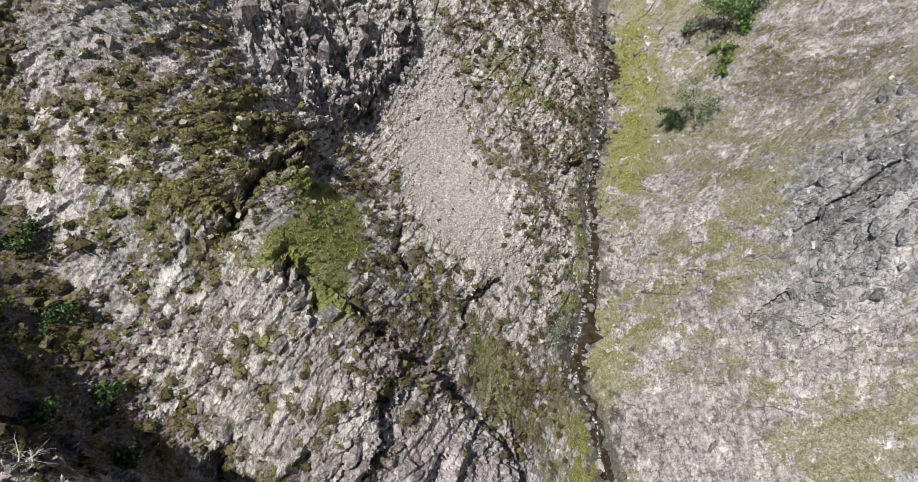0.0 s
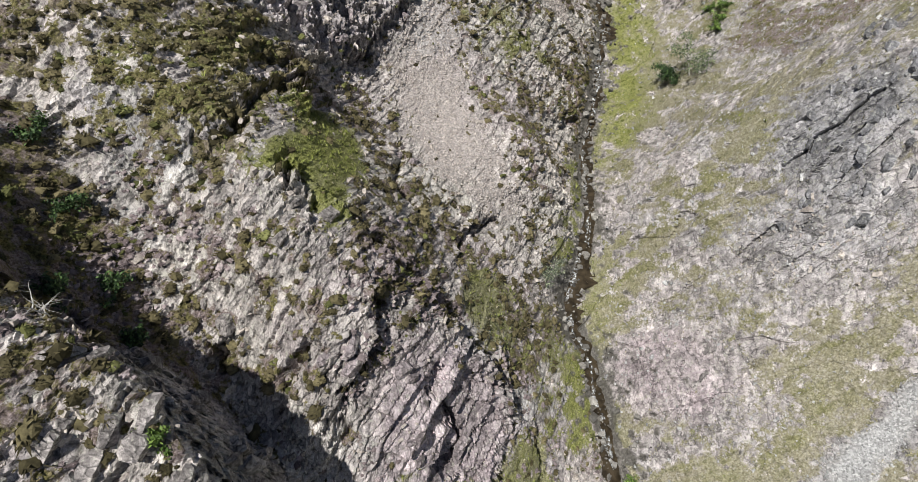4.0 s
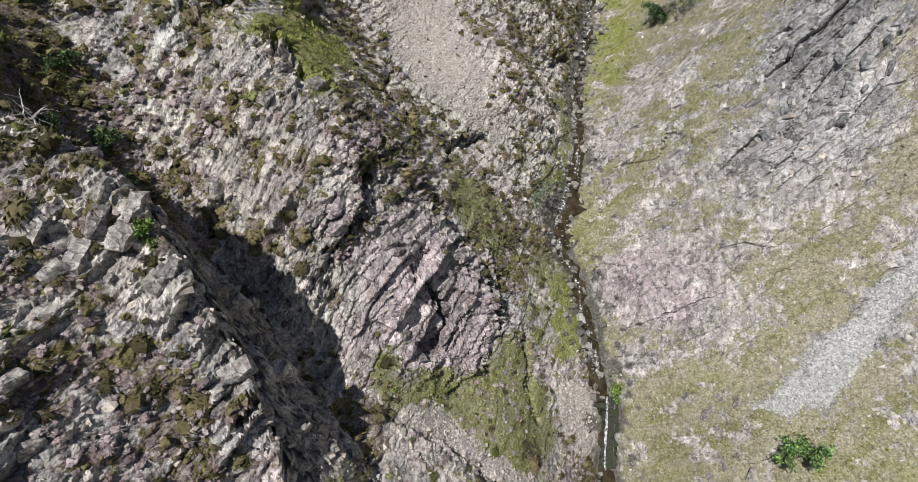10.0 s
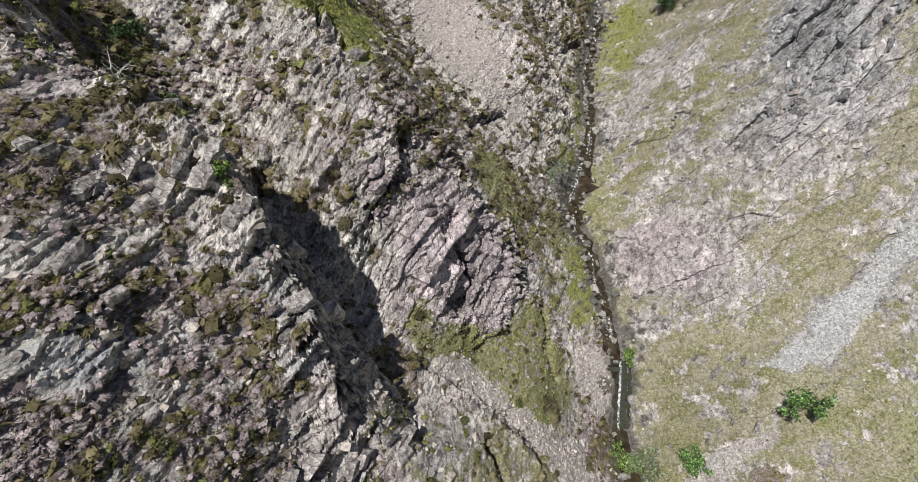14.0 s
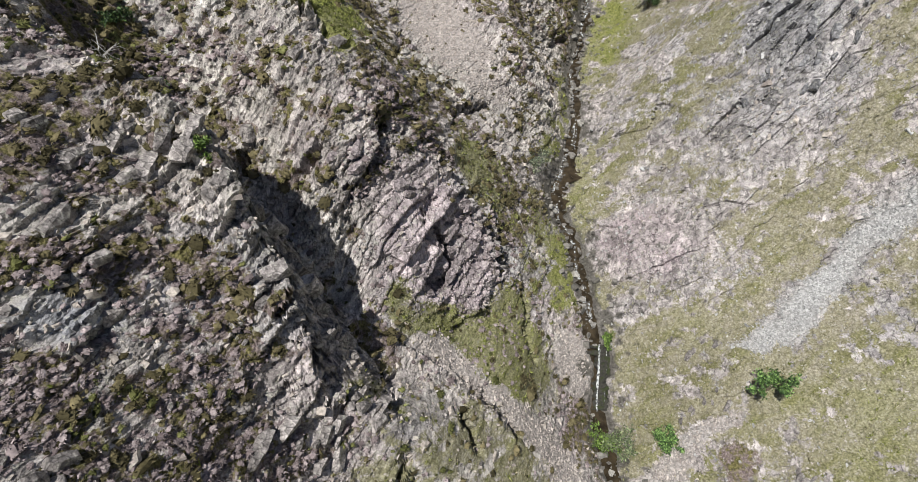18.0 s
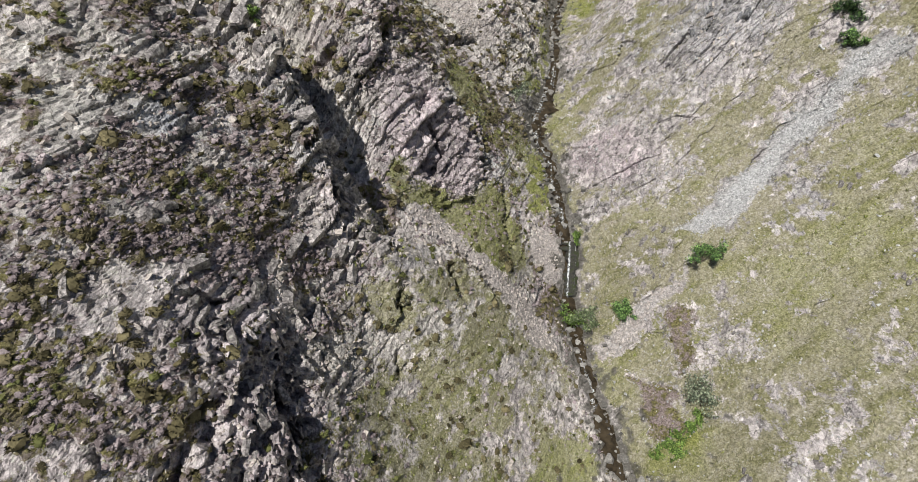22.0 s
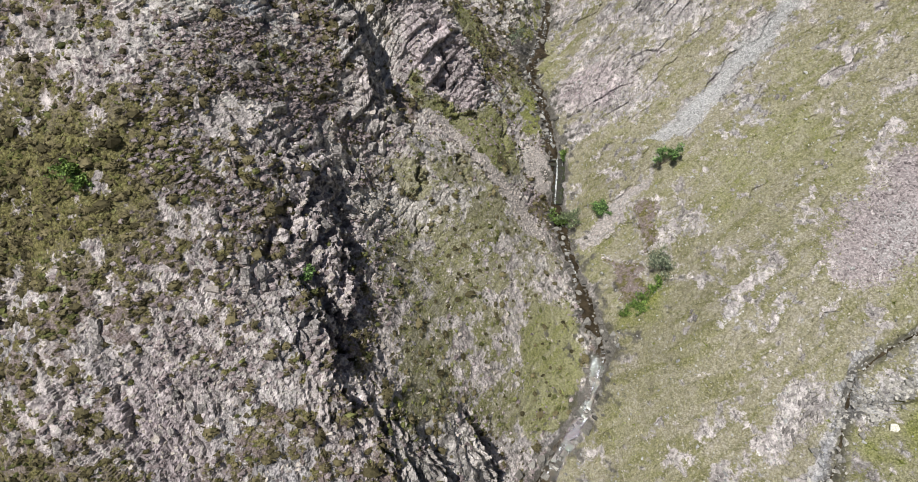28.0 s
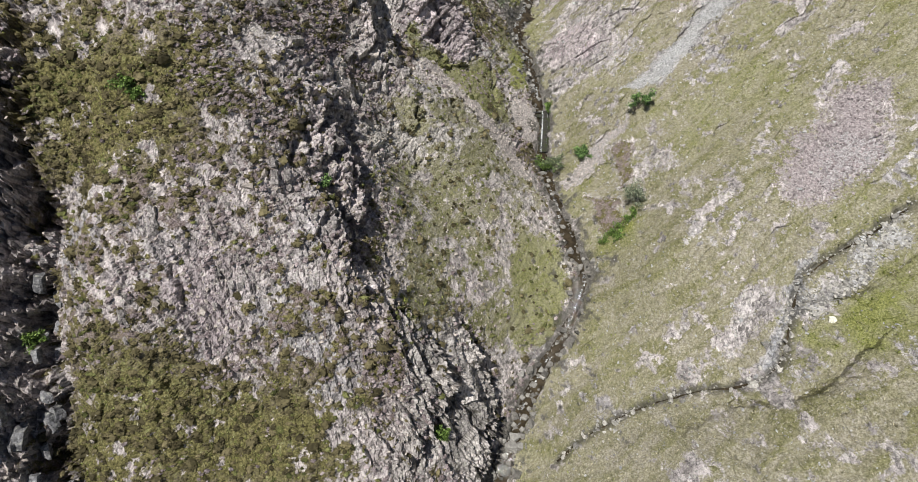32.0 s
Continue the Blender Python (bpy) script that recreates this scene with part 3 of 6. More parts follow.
# ledges: line, rise of the lip and its reach, drop and its reach (metres)
LEDGES = [
    ([(-10.6, 1.2), (-12.5, 5.2), (-14.1, 7.0), (-15.6, 9.0), (-18.4, 12.0), (-21.6, 14.0), (-25.2, 16.0), (-29.3, 17.6), (-33, 20.5), (-37, 24), (-43, 29)], 0.8, 3.0, 3.0, 2.5),
    ([(-11.4, -31.0), (-11.0, -27.1), (-12.0, -23.5), (-13.8, -20.4), (-16.2, -19.4)], 2.2, 3.0, 2.5, 2.0),
    ([(-16.5, -19.8), (-17.9, -20.0), (-19.6, -21.4), (-21.0, -23.8)], 1.6, 1.5, 1.5, 1.5),
    ([(-9.7, -42.0), (-10.9, -39.6), (-13.5, -33.8)], 2.4, 2.5, 3.2, 1.5),
    ([(-4.8, -45.3), (-5.9, -43.5), (-7.6, -41.2)], 1.5, 2.0, 2.0, 1.5),
    ([(7.4, -51.4), (9.1, -45.4), (9.8, -40.5), (7.7, -37.5), (4.6, -34.7)], 2.4, 2.5, 3.2, 1.5),
    ([(-2.8, -55.4), (1.5, -48.8), (3.0, -45.0), (-0.4, -42.5)], 2.6, 2.5, 3.0, 1.8),
    ([(-1.2, -46.9), (-2.4, -44.2), (-4.7, -42.2)], 1.0, 1.5, 1.0, 1.5),
    ([(-17.5, 52.0), (-18.4, 55.8), (-18.2, 62.5), (-14.7, 71.5), (-11.0, 79.1), (-6.9, 83.7), (-7.1, 85.4)], 2.5, 3.0, 2.0, 3.0),
    ([(-21.5, 36.6), (-20.9, 41.7), (-21.0, 50.6), (-22.6, 54.0)], 0.6, 2.0, 0.6, 1.5),
    ([(1.9, 17.4), (5.3, 20.9), (8.0, 28.0), (6.2, 35.4)], 1.2, 2.0, 1.0, 1.5),
    ([(-10.3, 17.1), (-8.8, 19.3), (-7.1, 22.9), (-6.8, 27.2)], 0.7, 1.5, 0.5, 1.0),
    ([(-11.1, 17.4), (-9.2, 19.7), (-9.0, 22.1)], 0.4, 1.0, 0.3, 0.8),
    ([(7.8, 29.5), (5.1, 32.6), (1.1, 32.5), (-2.1, 33.0), (-6.1, 32.8), (-9.8, 34.0)], 1.4, 2.5, 1.6, 1.5),
    ([(0.4, 44.3), (1.3, 48.9), (5.6, 54.6)], 0.9, 1.5, 1.2, 1.2),
    ([(-13.1, 31.4), (-13.9, 33.5), (-15.3, 36.2)], 1.0, 1.5, 1.2, 1.5),
    ([(22.5, 83.0), (19.4, 84.8), (23.0, 90.7)], 1.0, 1.5, 1.2, 1.2),
    ([(-49.9, -29.3), (-50.3, -31.9), (-49.1, -33.1), (-48.2, -36.0), (-47.9, -40.3), (-46.9, -43.9), (-48.1, -46.9), (-45.1, -50.3), (-44.0, -53.9), (-45.5, -57.3), (-44.0, -60.7)], 0.5, 2.0, 9.0, 6.0),
    ([(8.5, 6.2), (6.4, 7.7), (4.0, 9.0), (1.1, 9.8), (-2.7, 10.0)], 0.7, 2.0, 0.6, 1.0),
    ([(73.6, -31.0), (65.1, -34.7), (57.3, -34.9)], 0.5, 3.0, 0.5, 1.0),
    ([(62.6, -43.8), (56.1, -48.3), (50.5, -49.1), (45.6, -47.3)], 0.9, 3.0, 1.0, 1.0),
    ([(-12.6, 2.0), (-11.9, 4.1), (-13.2, 4.8)], 1.2, 1.5, 1.2, 1.5),
    ([(-22.4, -5.3), (-22.1, -3.1), (-22.5, -1.0)], 1.0, 1.5, 1.0, 1.2),
    ([(-4.5, -5.6), (-3.0, -3.2), (-3.8, -0.8)], 0.6, 1.0, 0.6, 1.0),
    ([(-22.1, 21.8), (-21.6, 22.2), (-21.3, 22.9)], 0.8, 1.0, 0.8, 1.0),
]

# where the rock stands out as crags, and smaller patches of plants
BUTTRESS_CREST = [(-24.1, 10.1), (-26.8, 24.1), (-15.5, 9.5), (-12.9, 13.3), (-5.8, 5.5), (-7.1, -0.6), (-15.0, -3.9), (-15.9, 2.5), (-19.8, 6.3)]
RIB_EDGE = [(-20.5, -17.3), (-15.8, -11.0), (-10.8, -20.7), (-10.9, -28.4), (-16.0, -31.8), (-17.6, -23.8)]
LOW_CRAG = [(-5.5, -42.4), (3.6, -33.2), (10.6, -38.5), (8.8, -50.8), (-5.3, -58.4), (-3.1, -48.1)]
FACE_CRACKS = [(-11.7, 37.2), (-5.6, 40.6), (7.1, 31.7), (7.8, 29.3), (-9.3, 20.2), (-7.9, 30.6)]
TAN_FACE = [(-21.9, 25.7), (-9.1, 22.6), (6.1, 33.4), (6.5, 23.4), (-1.5, 15.5), (-8.4, 16.1), (-19.7, 22.4)]
HEATH_WEST = [(-52.6, -22.2), (-41.3, -21.7), (-36.5, -27.8), (-21.7, -17.6), (-25.4, -27.1), (-29.3, -32.6), (-28.9, -37.5), (-39.1, -39.6), (-49.1, -32.1)]
HEATH_END = [(-47.0, -54.1), (-32.3, -55.5), (-20.3, -51.5), (-10.4, -52.2), (-8.3, -59.2), (-45.5, -66.0)]
HEATH_MOUND = [(-29.1, 38.0), (-21.2, 41.2), (-18.6, 33.1), (-28.7, 35.0)]
HEATH_KNOLL = [(-26.6, 49.9), (-22.8, 58.0), (-20.2, 56.7), (-19.1, 48.4), (-26.2, 43.1)]
OLIVE_SPUR = [(1.5, 87.9), (12.0, 95.4), (19.6, 96.1), (17.0, 91.4), (1.5, 79.9)]
OLIVE_BENCH = [(1.2, 44.0), (16.2, 50.0), (15.3, 41.0), (6.5, 37.0), (1.8, 37.6)]

# steps in the bare rock, each with its drop to the east
CRACKS = [
    [(-3.7, -56.6), (-1.9, -52.6), (0.9, -48.9), (2.6, -44.9), (-0.8, -43.3)],
    [(9.8, -50.0), (7.8, -47.3), (9.9, -40.8), (8.4, -35.4), (3.6, -33.2)],
    [(6.9, 29.3), (4.7, 31.7), (0.4, 31.9), (-5.1, 34.3), (-9.4, 35.1)],
    [(-7.5, 21.7), (-6.9, 25.2), (-7.0, 28.5)],
    [(-9.0, 17.9), (-7.4, 21.0), (-6.6, 27.6)],
    [(-10.9, 16.8), (-9.0, 19.5), (-8.9, 22.8)],
    [(-12.1, -25.9), (-11.9, -20.9), (-13.6, -17.5), (-15.8, -11.6)],
    [(-11.1, -23.1), (-13.0, -21.3), (-14.2, -15.6)],
    [(-10.4, -36.9), (-11.8, -35.0), (-12.8, -33.1)],
    [(-5.6, -40.5), (-7.7, -32.2)],
    [(-3.5, -52.1), (-2.7, -48.6), (-4.6, -46.7)],
]
for step_line in CRACKS:
    LEDGES.append((step_line, 0.3, 1.0, 0.8, 0.6) if step_line[0][1] > 15 else (step_line, 0.6, 1.3, 1.5, 0.9))

# ---- the ground: one sheet from the gorge to the horizon ----
def stretch_axis(lo, hi, step, reach, grow):
    mid = np.arange(lo, hi + step / 2, step)
    out, d = [], step
    while sum(out) < reach:
        d = min(d * grow, 400)
        out.append(d)
    out = np.cumsum(out)
    return np.r_[lo - out[::-1], mid, hi + out]


def sample(table, x, y):
    """Reads a table of half-metre cells at any place."""
    i, j = np.clip((y - LY[0]) / 0.5, 0, len(LY) - 1.001), np.clip((x - LX[0]) / 0.5, 0, len(LX) - 1.001)
    a, b = i.astype(int), j.astype(int)
    f, g = i - a, j - b
    return (table[a, b] * (1 - g) + table[a, b + 1] * g) * (1 - f) + (table[a + 1, b] * (1 - g) + table[a + 1, b + 1] * g) * f


LX, LY = np.arange(-72, 94, 0.5), np.arange(-84, 142, 0.5)
SLOPE_Y, SLOPE_X = np.gradient(land(*np.meshgrid(LX, LY)), 0.5, 0.5)
AX = stretch_axis(-52, 84, 0.16, 3500, 1.28)
AX = np.r_[AX[AX < -52], np.arange(-52, -28, 0.18), np.arange(-28, -3, 0.135), np.arange(-3, 27, 0.18), np.arange(27, 84, 0.25), AX[AX > 84]]      # the grassy side is smoother
# the rows of the sheet crowd together where the ground stands steep
crowd = 0.35 + 0.75 * np.clip(np.abs(1 + SLOPE_Y), 0, 3.2)
for _ in range(2):
    crowd = np.mean([np.roll(crowd, k, 1) for k in range(-7, 8)], axis=0)
core = (LY >= -74) & (LY <= 130)
walked = np.cumsum(crowd[core], axis=0)
walked = (walked - walked[0]) / (walked[-1] - walked[0])
at = np.clip((AX - LX[0]) / 0.5, 0, len(LX) - 1.001)
walked = walked[:, at.astype(int)] * (1 - at % 1) + walked[:, at.astype(int) + 1] * (at % 1)
inner_rows = np.stack([np.interp(np.linspace(0, 1, 1150), w, LY[core]) for w in walked.T], -1)
outer_rows = stretch_axis(-74, 130, 0.2, 3500, 1.28)
GX = np.tile(AX, (1150 + np.count_nonzero((outer_rows < -74) | (outer_rows > 130.1)), 1))
GY = np.concatenate([np.tile(outer_rows[outer_rows < -74], (len(AX), 1)).T, inner_rows, np.tile(outer_rows[outer_rows > 130.1], (len(AX), 1)).T])
BASE = land(GX, GY)
GRADX, GRADY = sample(SLOPE_X, GX, GY), sample(SLOPE_Y, GX, GY)
SLOPE = np.hypot(GRADX, GRADY)
back = GRADY < -0.45                             # slopes that fall away up the gorge
U, V = GX, np.where(back, (GY - BASE) * 0.7071 + 40, (GY + BASE) * 0.7071)     # plan of the tilted hillside
WX = U + 1.5 * fractal(U, V, 5.0, 11) + 0.5 * fractal(U, V, 1.2, 12)
WY = GY + 1.5 * fractal(U, V, 5.0, 13) + 0.5 * fractal(U, V, 1.2, 14)
BIG, MIDN, SMALL = fractal(U, V, 9.0, 21), fractal(U, V, 3.0, 22), fractal(U, V, 1.0, 23)
RIBS = streaks(U, V, 2.2, 4.0, 48, 24)
TERRACE = streaks(U + 0.5 * MIDN, V, 0.9, 5.0, 38, 25, 2)
STREAM_D, BANK = line_distance(GX, GY, [(36, 150)] + WATER + [(4, -75), (0, -110)])
BANK = np.where(STREAM_D < 60, BANK, np.sign(GX - 20))
BECK_D, _ = line_distance(GX + 0.5 * MIDN + 0.3 * SMALL, GY + 0.5 * SMALL, BECK)


def zone(poly, soft=1.0):
    """How far each point of the sheet lies inside an outline, 0..1."""
    lo, hi = np.min(poly, axis=0) - soft - 0.01, np.max(poly, axis=0) + soft + 0.01
    on = (WX > lo[0]) & (WX < hi[0]) & (WY > lo[1]) & (WY < hi[1])
    w = np.zeros_like(GX)
    w[on] = inside(WX[on], WY[on], poly, soft)
    return w


slope_outline = [(-9, 4), (10, 10), (20, 5), (24, -22), (14, -32), (4, -32), (-5, -44), (-8, -25)]
right = np.clip(0.5 + BANK * STREAM_D / 3, 0, 1)
grass = right * np.clip(0.64 + 0.17 * np.clip((40 - GY) / 35, 0, 1) + 0.26 * BIG + 0.25 * MIDN + 0.40 * SMALL - 0.42 * np.clip(RIBS, -0.3, 1), 0, 1)
heath = (1 - right) * np.clip(0.24 + 0.12 * np.clip((GY - 22) / 12, 0, 1) + 0.6 * MIDN + 0.4 * BIG + 0.8 * SMALL, 0, 0.9)
heath = np.maximum(heath, right * np.clip(0.9 * MIDN - 0.55, 0, 0.6))
scree, lush = np.zeros_like(GX), np.clip(0.25 * BIG, 0, 0.4)
purple, grey = np.clip(0.35 + 0.5 * BIG, 0, 1), np.clip(fractal(U, V, 14.0, 31) - 0.35, 0, 0.45)

purple = np.maximum(purple, 0.5 * right)
grey = np.maximum(grey, 0.12 * right)
purple = np.maximum(purple, 0.6 * (1 - right) * np.clip((-14 - GY) / 8, 0, 1))


def set_cover(poly, g=None, h=None, s=None, lu=None, pu=None, gr=None, soft=1.0, patchy=0.0):
    global grass, heath, scree, lush, purple, grey
    w = zone(poly, soft)
    if patchy:
        w = np.clip(w * (1 + patchy * (0.7 * MIDN + 0.5 * SMALL) - patchy * 0.25), 0, 1)
    grass = grass if g is None else grass * (1 - w) + g * w
    heath = heath if h is None else heath * (1 - w) + h * w
    scree = scree if s is None else scree * (1 - w) + s * w
    lush = lush if lu is None else lush * (1 - w) + lu * w
    purple = purple if pu is None else purple * (1 - w) + pu * w
    grey = grey if gr is None else grey * (1 - w) + gr * w


for poly in (HEATH_UPPER, HEATH_TOPLEFT, HEATH_SADDLE, HEATH_LOW):
    set_cover(poly, g=0.28 if poly is HEATH_UPPER else 0.5, h=0.62 if poly is HEATH_UPPER else 0.95, s=0, lu=0.6, soft=3, patchy=1.5 if poly is HEATH_UPPER else 0.6)
for poly in (HEATH_BUTTRESS, HEATH_RIB):
    set_cover(poly, g=0.08, h=0.72 if poly is HEATH_BUTTRESS else 0.55, s=0, lu=0.6, gr=0.25, pu=0.45, soft=3, patchy=1.3)
set_cover(PURPLE_LOW, h=0.05, pu=1.0, gr=0.0, soft=2)
for poly in (HEATH_SLOPE, HEATH_SLOPE_LOW):
    set_cover(poly, g=0.35, h=0.75, s=0, lu=0.3, soft=3, patchy=1.0)
set_cover(CRAG_RIGHT, g=0.10, h=0.15, s=0, pu=0.3, gr=0.8, soft=2.5, patchy=0.5)
set_cover(CRAG_RIGHT_TOP, g=0.3, h=0.65, s=0, pu=0.5, gr=0.5, soft=3, patchy=0.8)
set_cover(CRAG_RIGHT_FOOT, g=0.16, h=0.1, s=0, pu=0.45, gr=0.6, soft=4, patchy=0.6)
for poly in (SLAB_RIGHT, ROCK_RIGHT_LOW, ROCK_KNOLL, ROCK_RIB_RIGHT, BANK_ROCK):
    set_cover(poly, g=0.38, h=0.2, s=0.1, pu=0.55, gr=0.2, soft=2.5, patchy=0.9)
set_cover(MAUVE_SLAB, g=0.1, h=0.2, s=0, pu=1.0, gr=0.0, soft=1.5, patchy=0.6)
set_cover(CRAG_TOP_LEFT, g=0, h=0.05, s=0, pu=0.85, gr=0.4, soft=1.5)
set_cover(LOW_CRAG, g=0.0, h=0.08, s=0, pu=0.3, gr=0.1, soft=1.0)
set_cover(RIB_EDGE, g=0, h=0.1, pu=0.8, gr=0.1, soft=1.5)
set_cover(PURPLE, g=0, h=0.0, s=0, pu=1.0, gr=0.0, soft=1.5)
# gully floor and sides: dark heather, its colour also deepening the shade there
set_cover([(-38, 34), (-31, 30), (-25, 22), (-20, 15), (-24, 13), (-31, 18), (-38, 25)], g=0.1, h=1.0, s=0, lu=0.3, soft=1.5)
set_cover([(-22, 20), (-14, 14), (-7, 7), (-3, 3), (-5, 0), (-9, 3), (-14, 9), (-21, 15)], g=0.0, h=0.6, s=0, pu=0.6, gr=0.1, soft=1.5, patchy=1.2)
set_cover(slope_outline, g=0.72, h=0.3, s=0.1, lu=0.15, gr=0.0, pu=0.35, soft=4, patchy=1.0)
for poly in (HEATH_WEST, HEATH_END):
    set_cover(poly, g=0.3, h=0.95, s=0, lu=0.7, soft=5.0, patchy=1.1)
for poly in (HEATH_MOUND, HEATH_KNOLL):
    set_cover(poly, g=0.4, h=0.8, s=0, lu=0.7, soft=2.5, patchy=1.2)
for poly in (OLIVE_SPUR, OLIVE_BENCH):
    set_cover(poly, g=0.75, h=0.5, s=0, lu=0.45, soft=2.5, patchy=1.0)
set_cover(OLIVE_FLANK, g=0.45, h=0.85, s=0, lu=0.5, soft=2.0, patchy=0.9)
set_cover(GRASS_APRON, g=0.95, h=0.1, s=0, lu=0.45, soft=1.5, patchy=0.4)
set_cover(GREY_LICHEN, g=0, h=0.0, gr=1.0, pu=0)
for poly in (GRASS_BOWL, GRASS_PATCH, GRASS_NEAR_FACE, GRASS_SLOPE):
    set_cover(poly, g=1.0 if poly is GRASS_BOWL else 0.95, h=0.05 if poly is GRASS_BOWL else 0.25, s=0, lu=0.95 if poly is GRASS_BOWL else 0.45, soft=1.2, patchy=0.4)
for poly in (LUSH_STREAM_UP, LUSH_STREAM_LOW, LUSH_STREAM_MID, LUSH_PAD, LUSH_STRIP, YELLOW_BANK, GREEN_BUSHLINE, GREEN_CORNER, GREEN_RIGHT):
    set_cover(poly, g=1.0, h=0.0, s=0, lu=0.35 if poly in (YELLOW_BANK, GREEN_RIGHT) else 0.9, soft=2.6, patchy=0.9)
for poly in (DARK_STRIP, DARK_STRIP_LOW):
    set_cover(poly, g=0.1, h=1.0, s=0, soft=1.2, patchy=0.4)
for poly in (SCREE_LEFT, SCREE_LEFT_ARM, SCREE_PURPLE, TRAIL, PALE_BANK, PINK_RAMP):
    set_cover(poly, g=0, h=0, s=1, pu=1.0 if poly is SCREE_PURPLE else 0.35, soft=3.0 if poly in (SCREE_PURPLE, SCREE_LEFT) else 1.0, patchy=0.7 if poly is SCREE_PURPLE else 0.8 if poly is SCREE_LEFT else 0.15)
set_cover(SCREE_TOP_LEFT, g=0.25, h=0.3, s=0.8, pu=0.2, gr=0.6, lu=0.8, soft=2.0, patchy=0.8)
for poly in (SCREE_CHUTE, SCREE_CHUTE_TOP):
    set_cover(poly, g=0, h=0, s=1, pu=0.0, gr=0.9, soft=1.4, patchy=0.3)
set_cover(GRAVEL_BAR, g=0.3, h=0, s=0.7, pu=0.1, gr=0.8, soft=1.5, patchy=0.8)
set_cover(BECK_SLAB, g=0, h=0, s=0.1, pu=0.0, gr=0.9, soft=0.9)
set_cover(ROCK_RIB_RIGHT, g=0.15, h=0.1, pu=0.4, gr=0.2, soft=1.5, patchy=0.8)
steep = np.clip((SLOPE - 2.0) / 0.9, 0, 1)
grass, heath, scree = grass * (1 - steep), heath * (1 - steep), scree * (1 - steep)
bed = np.clip(1.7 - STREAM_D * (1 + 0.4 * MIDN), 0, 1)
grass, heath, scree = grass * (1 - bed), heath * (1 - bed), scree * (1 - bed)

# relief: broken blocks where rock is bare, cushions under heather, pebbles on scree
green = np.clip(np.maximum(grass, heath), 0, 1)
bare = np.clip(1 - np.maximum(green * 1.1, scree), 0, 1)
slant = fractal(U, V, 8.0, 51) * 5
across = (GY + slant < -14) & (BANK < 0)          # lower down the beds stand the other way
columns = zone(CRAG_TOP_LEFT, 2) > 0.5            # upright joints in the upper crag
wall = (GRADX < -2.0) & (BANK < 0) & (np.abs(GX) < 60)      # the sheer sides of the gullies
across &= ~columns & ~wall
columns &= ~wall
wu, wv = GY + 0.25 * MIDN, BASE + 0.25 * BIG
su, sv = U + 0.28 * MIDN + 0.04 * SMALL + 1.2 * BIG, V + 0.28 * fractal(U, V, 3.0, 52) + 0.04 * SMALL


def beds(size, stretch, seed, tilt, dip):
    """Dipping slabs, in one or the other lie."""
    out = [np.zeros_like(GX) for _ in range(3)]
    for where, lie in ((across, 116), (columns, 96), (wall, 75), (~across & ~columns & ~wall, 60)):
        pu, pv = (wu, wv) if where is wall else (su, sv)
        for o, v in zip(out, facets(pu[where], pv[where], size, stretch, lie, seed + lie, tilt, dip)):
            o[where] = v
    return out


h1, e1, t1 = beds(3.6, 1.8, 101, 0.75, 0.8)
h2, e2, t2 = beds(1.35, 1.6, 202, 0.8, 0.6)
h3, e3, t3 = beds(0.62, 1.5, 303, 0.9, 0.4)
h4, e4, t4 = beds(0.36, 1.4, 404, 0.9, 0.3)
rough_rock = 1.5 * h1 + 0.9 * h2 + 0.48 * h3 - 0.5 * np.exp(-(e1 / 0.04) ** 2) - 0.28 * np.exp(-(e2 / 0.06) ** 2) + 0.2 * h4
tone_rock = 0.34 * t1 + 0.30 * t2 + 0.2 * t3 + 0.16 * t4


def lay_slabs(weight, width, length, angle, seed, high, crack=0.3, rough=0.12):
    """Lays long jointed slabs over a part of the sheet, in place of the broken blocks."""
    on = weight > 0
    su_, sv_ = (U + 0.3 * BIG)[on], (V + 0.1 * MIDN)[on]
    a, ea, ra = slats(su_, sv_, width, length, angle, seed)
    b, eb, rb = slats(su_, sv_, width * 0.36, length * 0.4, angle - 6, seed + 7)
    w = weight[on]
    lay = high * (a + 0.30 * b) - crack * np.exp(-(ea / 0.05) ** 2) - 0.4 * crack * np.exp(-(eb / 0.07) ** 2) + rough * (h3[on] + h4[on])
    rough_rock[on] = rough_rock[on] * (1 - w) + lay * w
    tone_rock[on] = tone_rock[on] * (1 - w) + (0.6 * ra + 0.4 * rb) * w


face = np.maximum(zone(PURPLE, 2), zone(TAN_FACE, 2))
grey_crag = np.maximum(zone(CRAG_RIGHT, 2), 0.9 * zone(CRAG_RIGHT_FOOT, 3))
lay_slabs(0.55 * (BANK < 0) * (~across) * (~wall), 1.5, 4.5, 60, 841, 1.0)
lay_slabs(0.55 * (BANK < 0) * across * (~wall), 1.4, 4.0, 114, 843, 1.0)
lay_slabs(face, 2.9, 7.5, 62, 811, 1.15, 0.35, 0.08)
lay_slabs(grey_crag, 2.1, 6.0, 56, 821, 1.5, 0.5, 0.08)
lay_slabs(zone(CRAG_TOP_LEFT, 2) * (~wall), 1.7, 6.0, 102, 831, 1.7, 0.4, 0.08)
lay_slabs(zone(RIB_EDGE, 2), 2.2, 6.0, 76, 861, 1.6, 0.4, 0.06)
lay_slabs(zone(BUTTRESS_CREST, 2) * (~wall), 2.6, 5.0, 58, 871, 1.5, 0.45, 0.06)
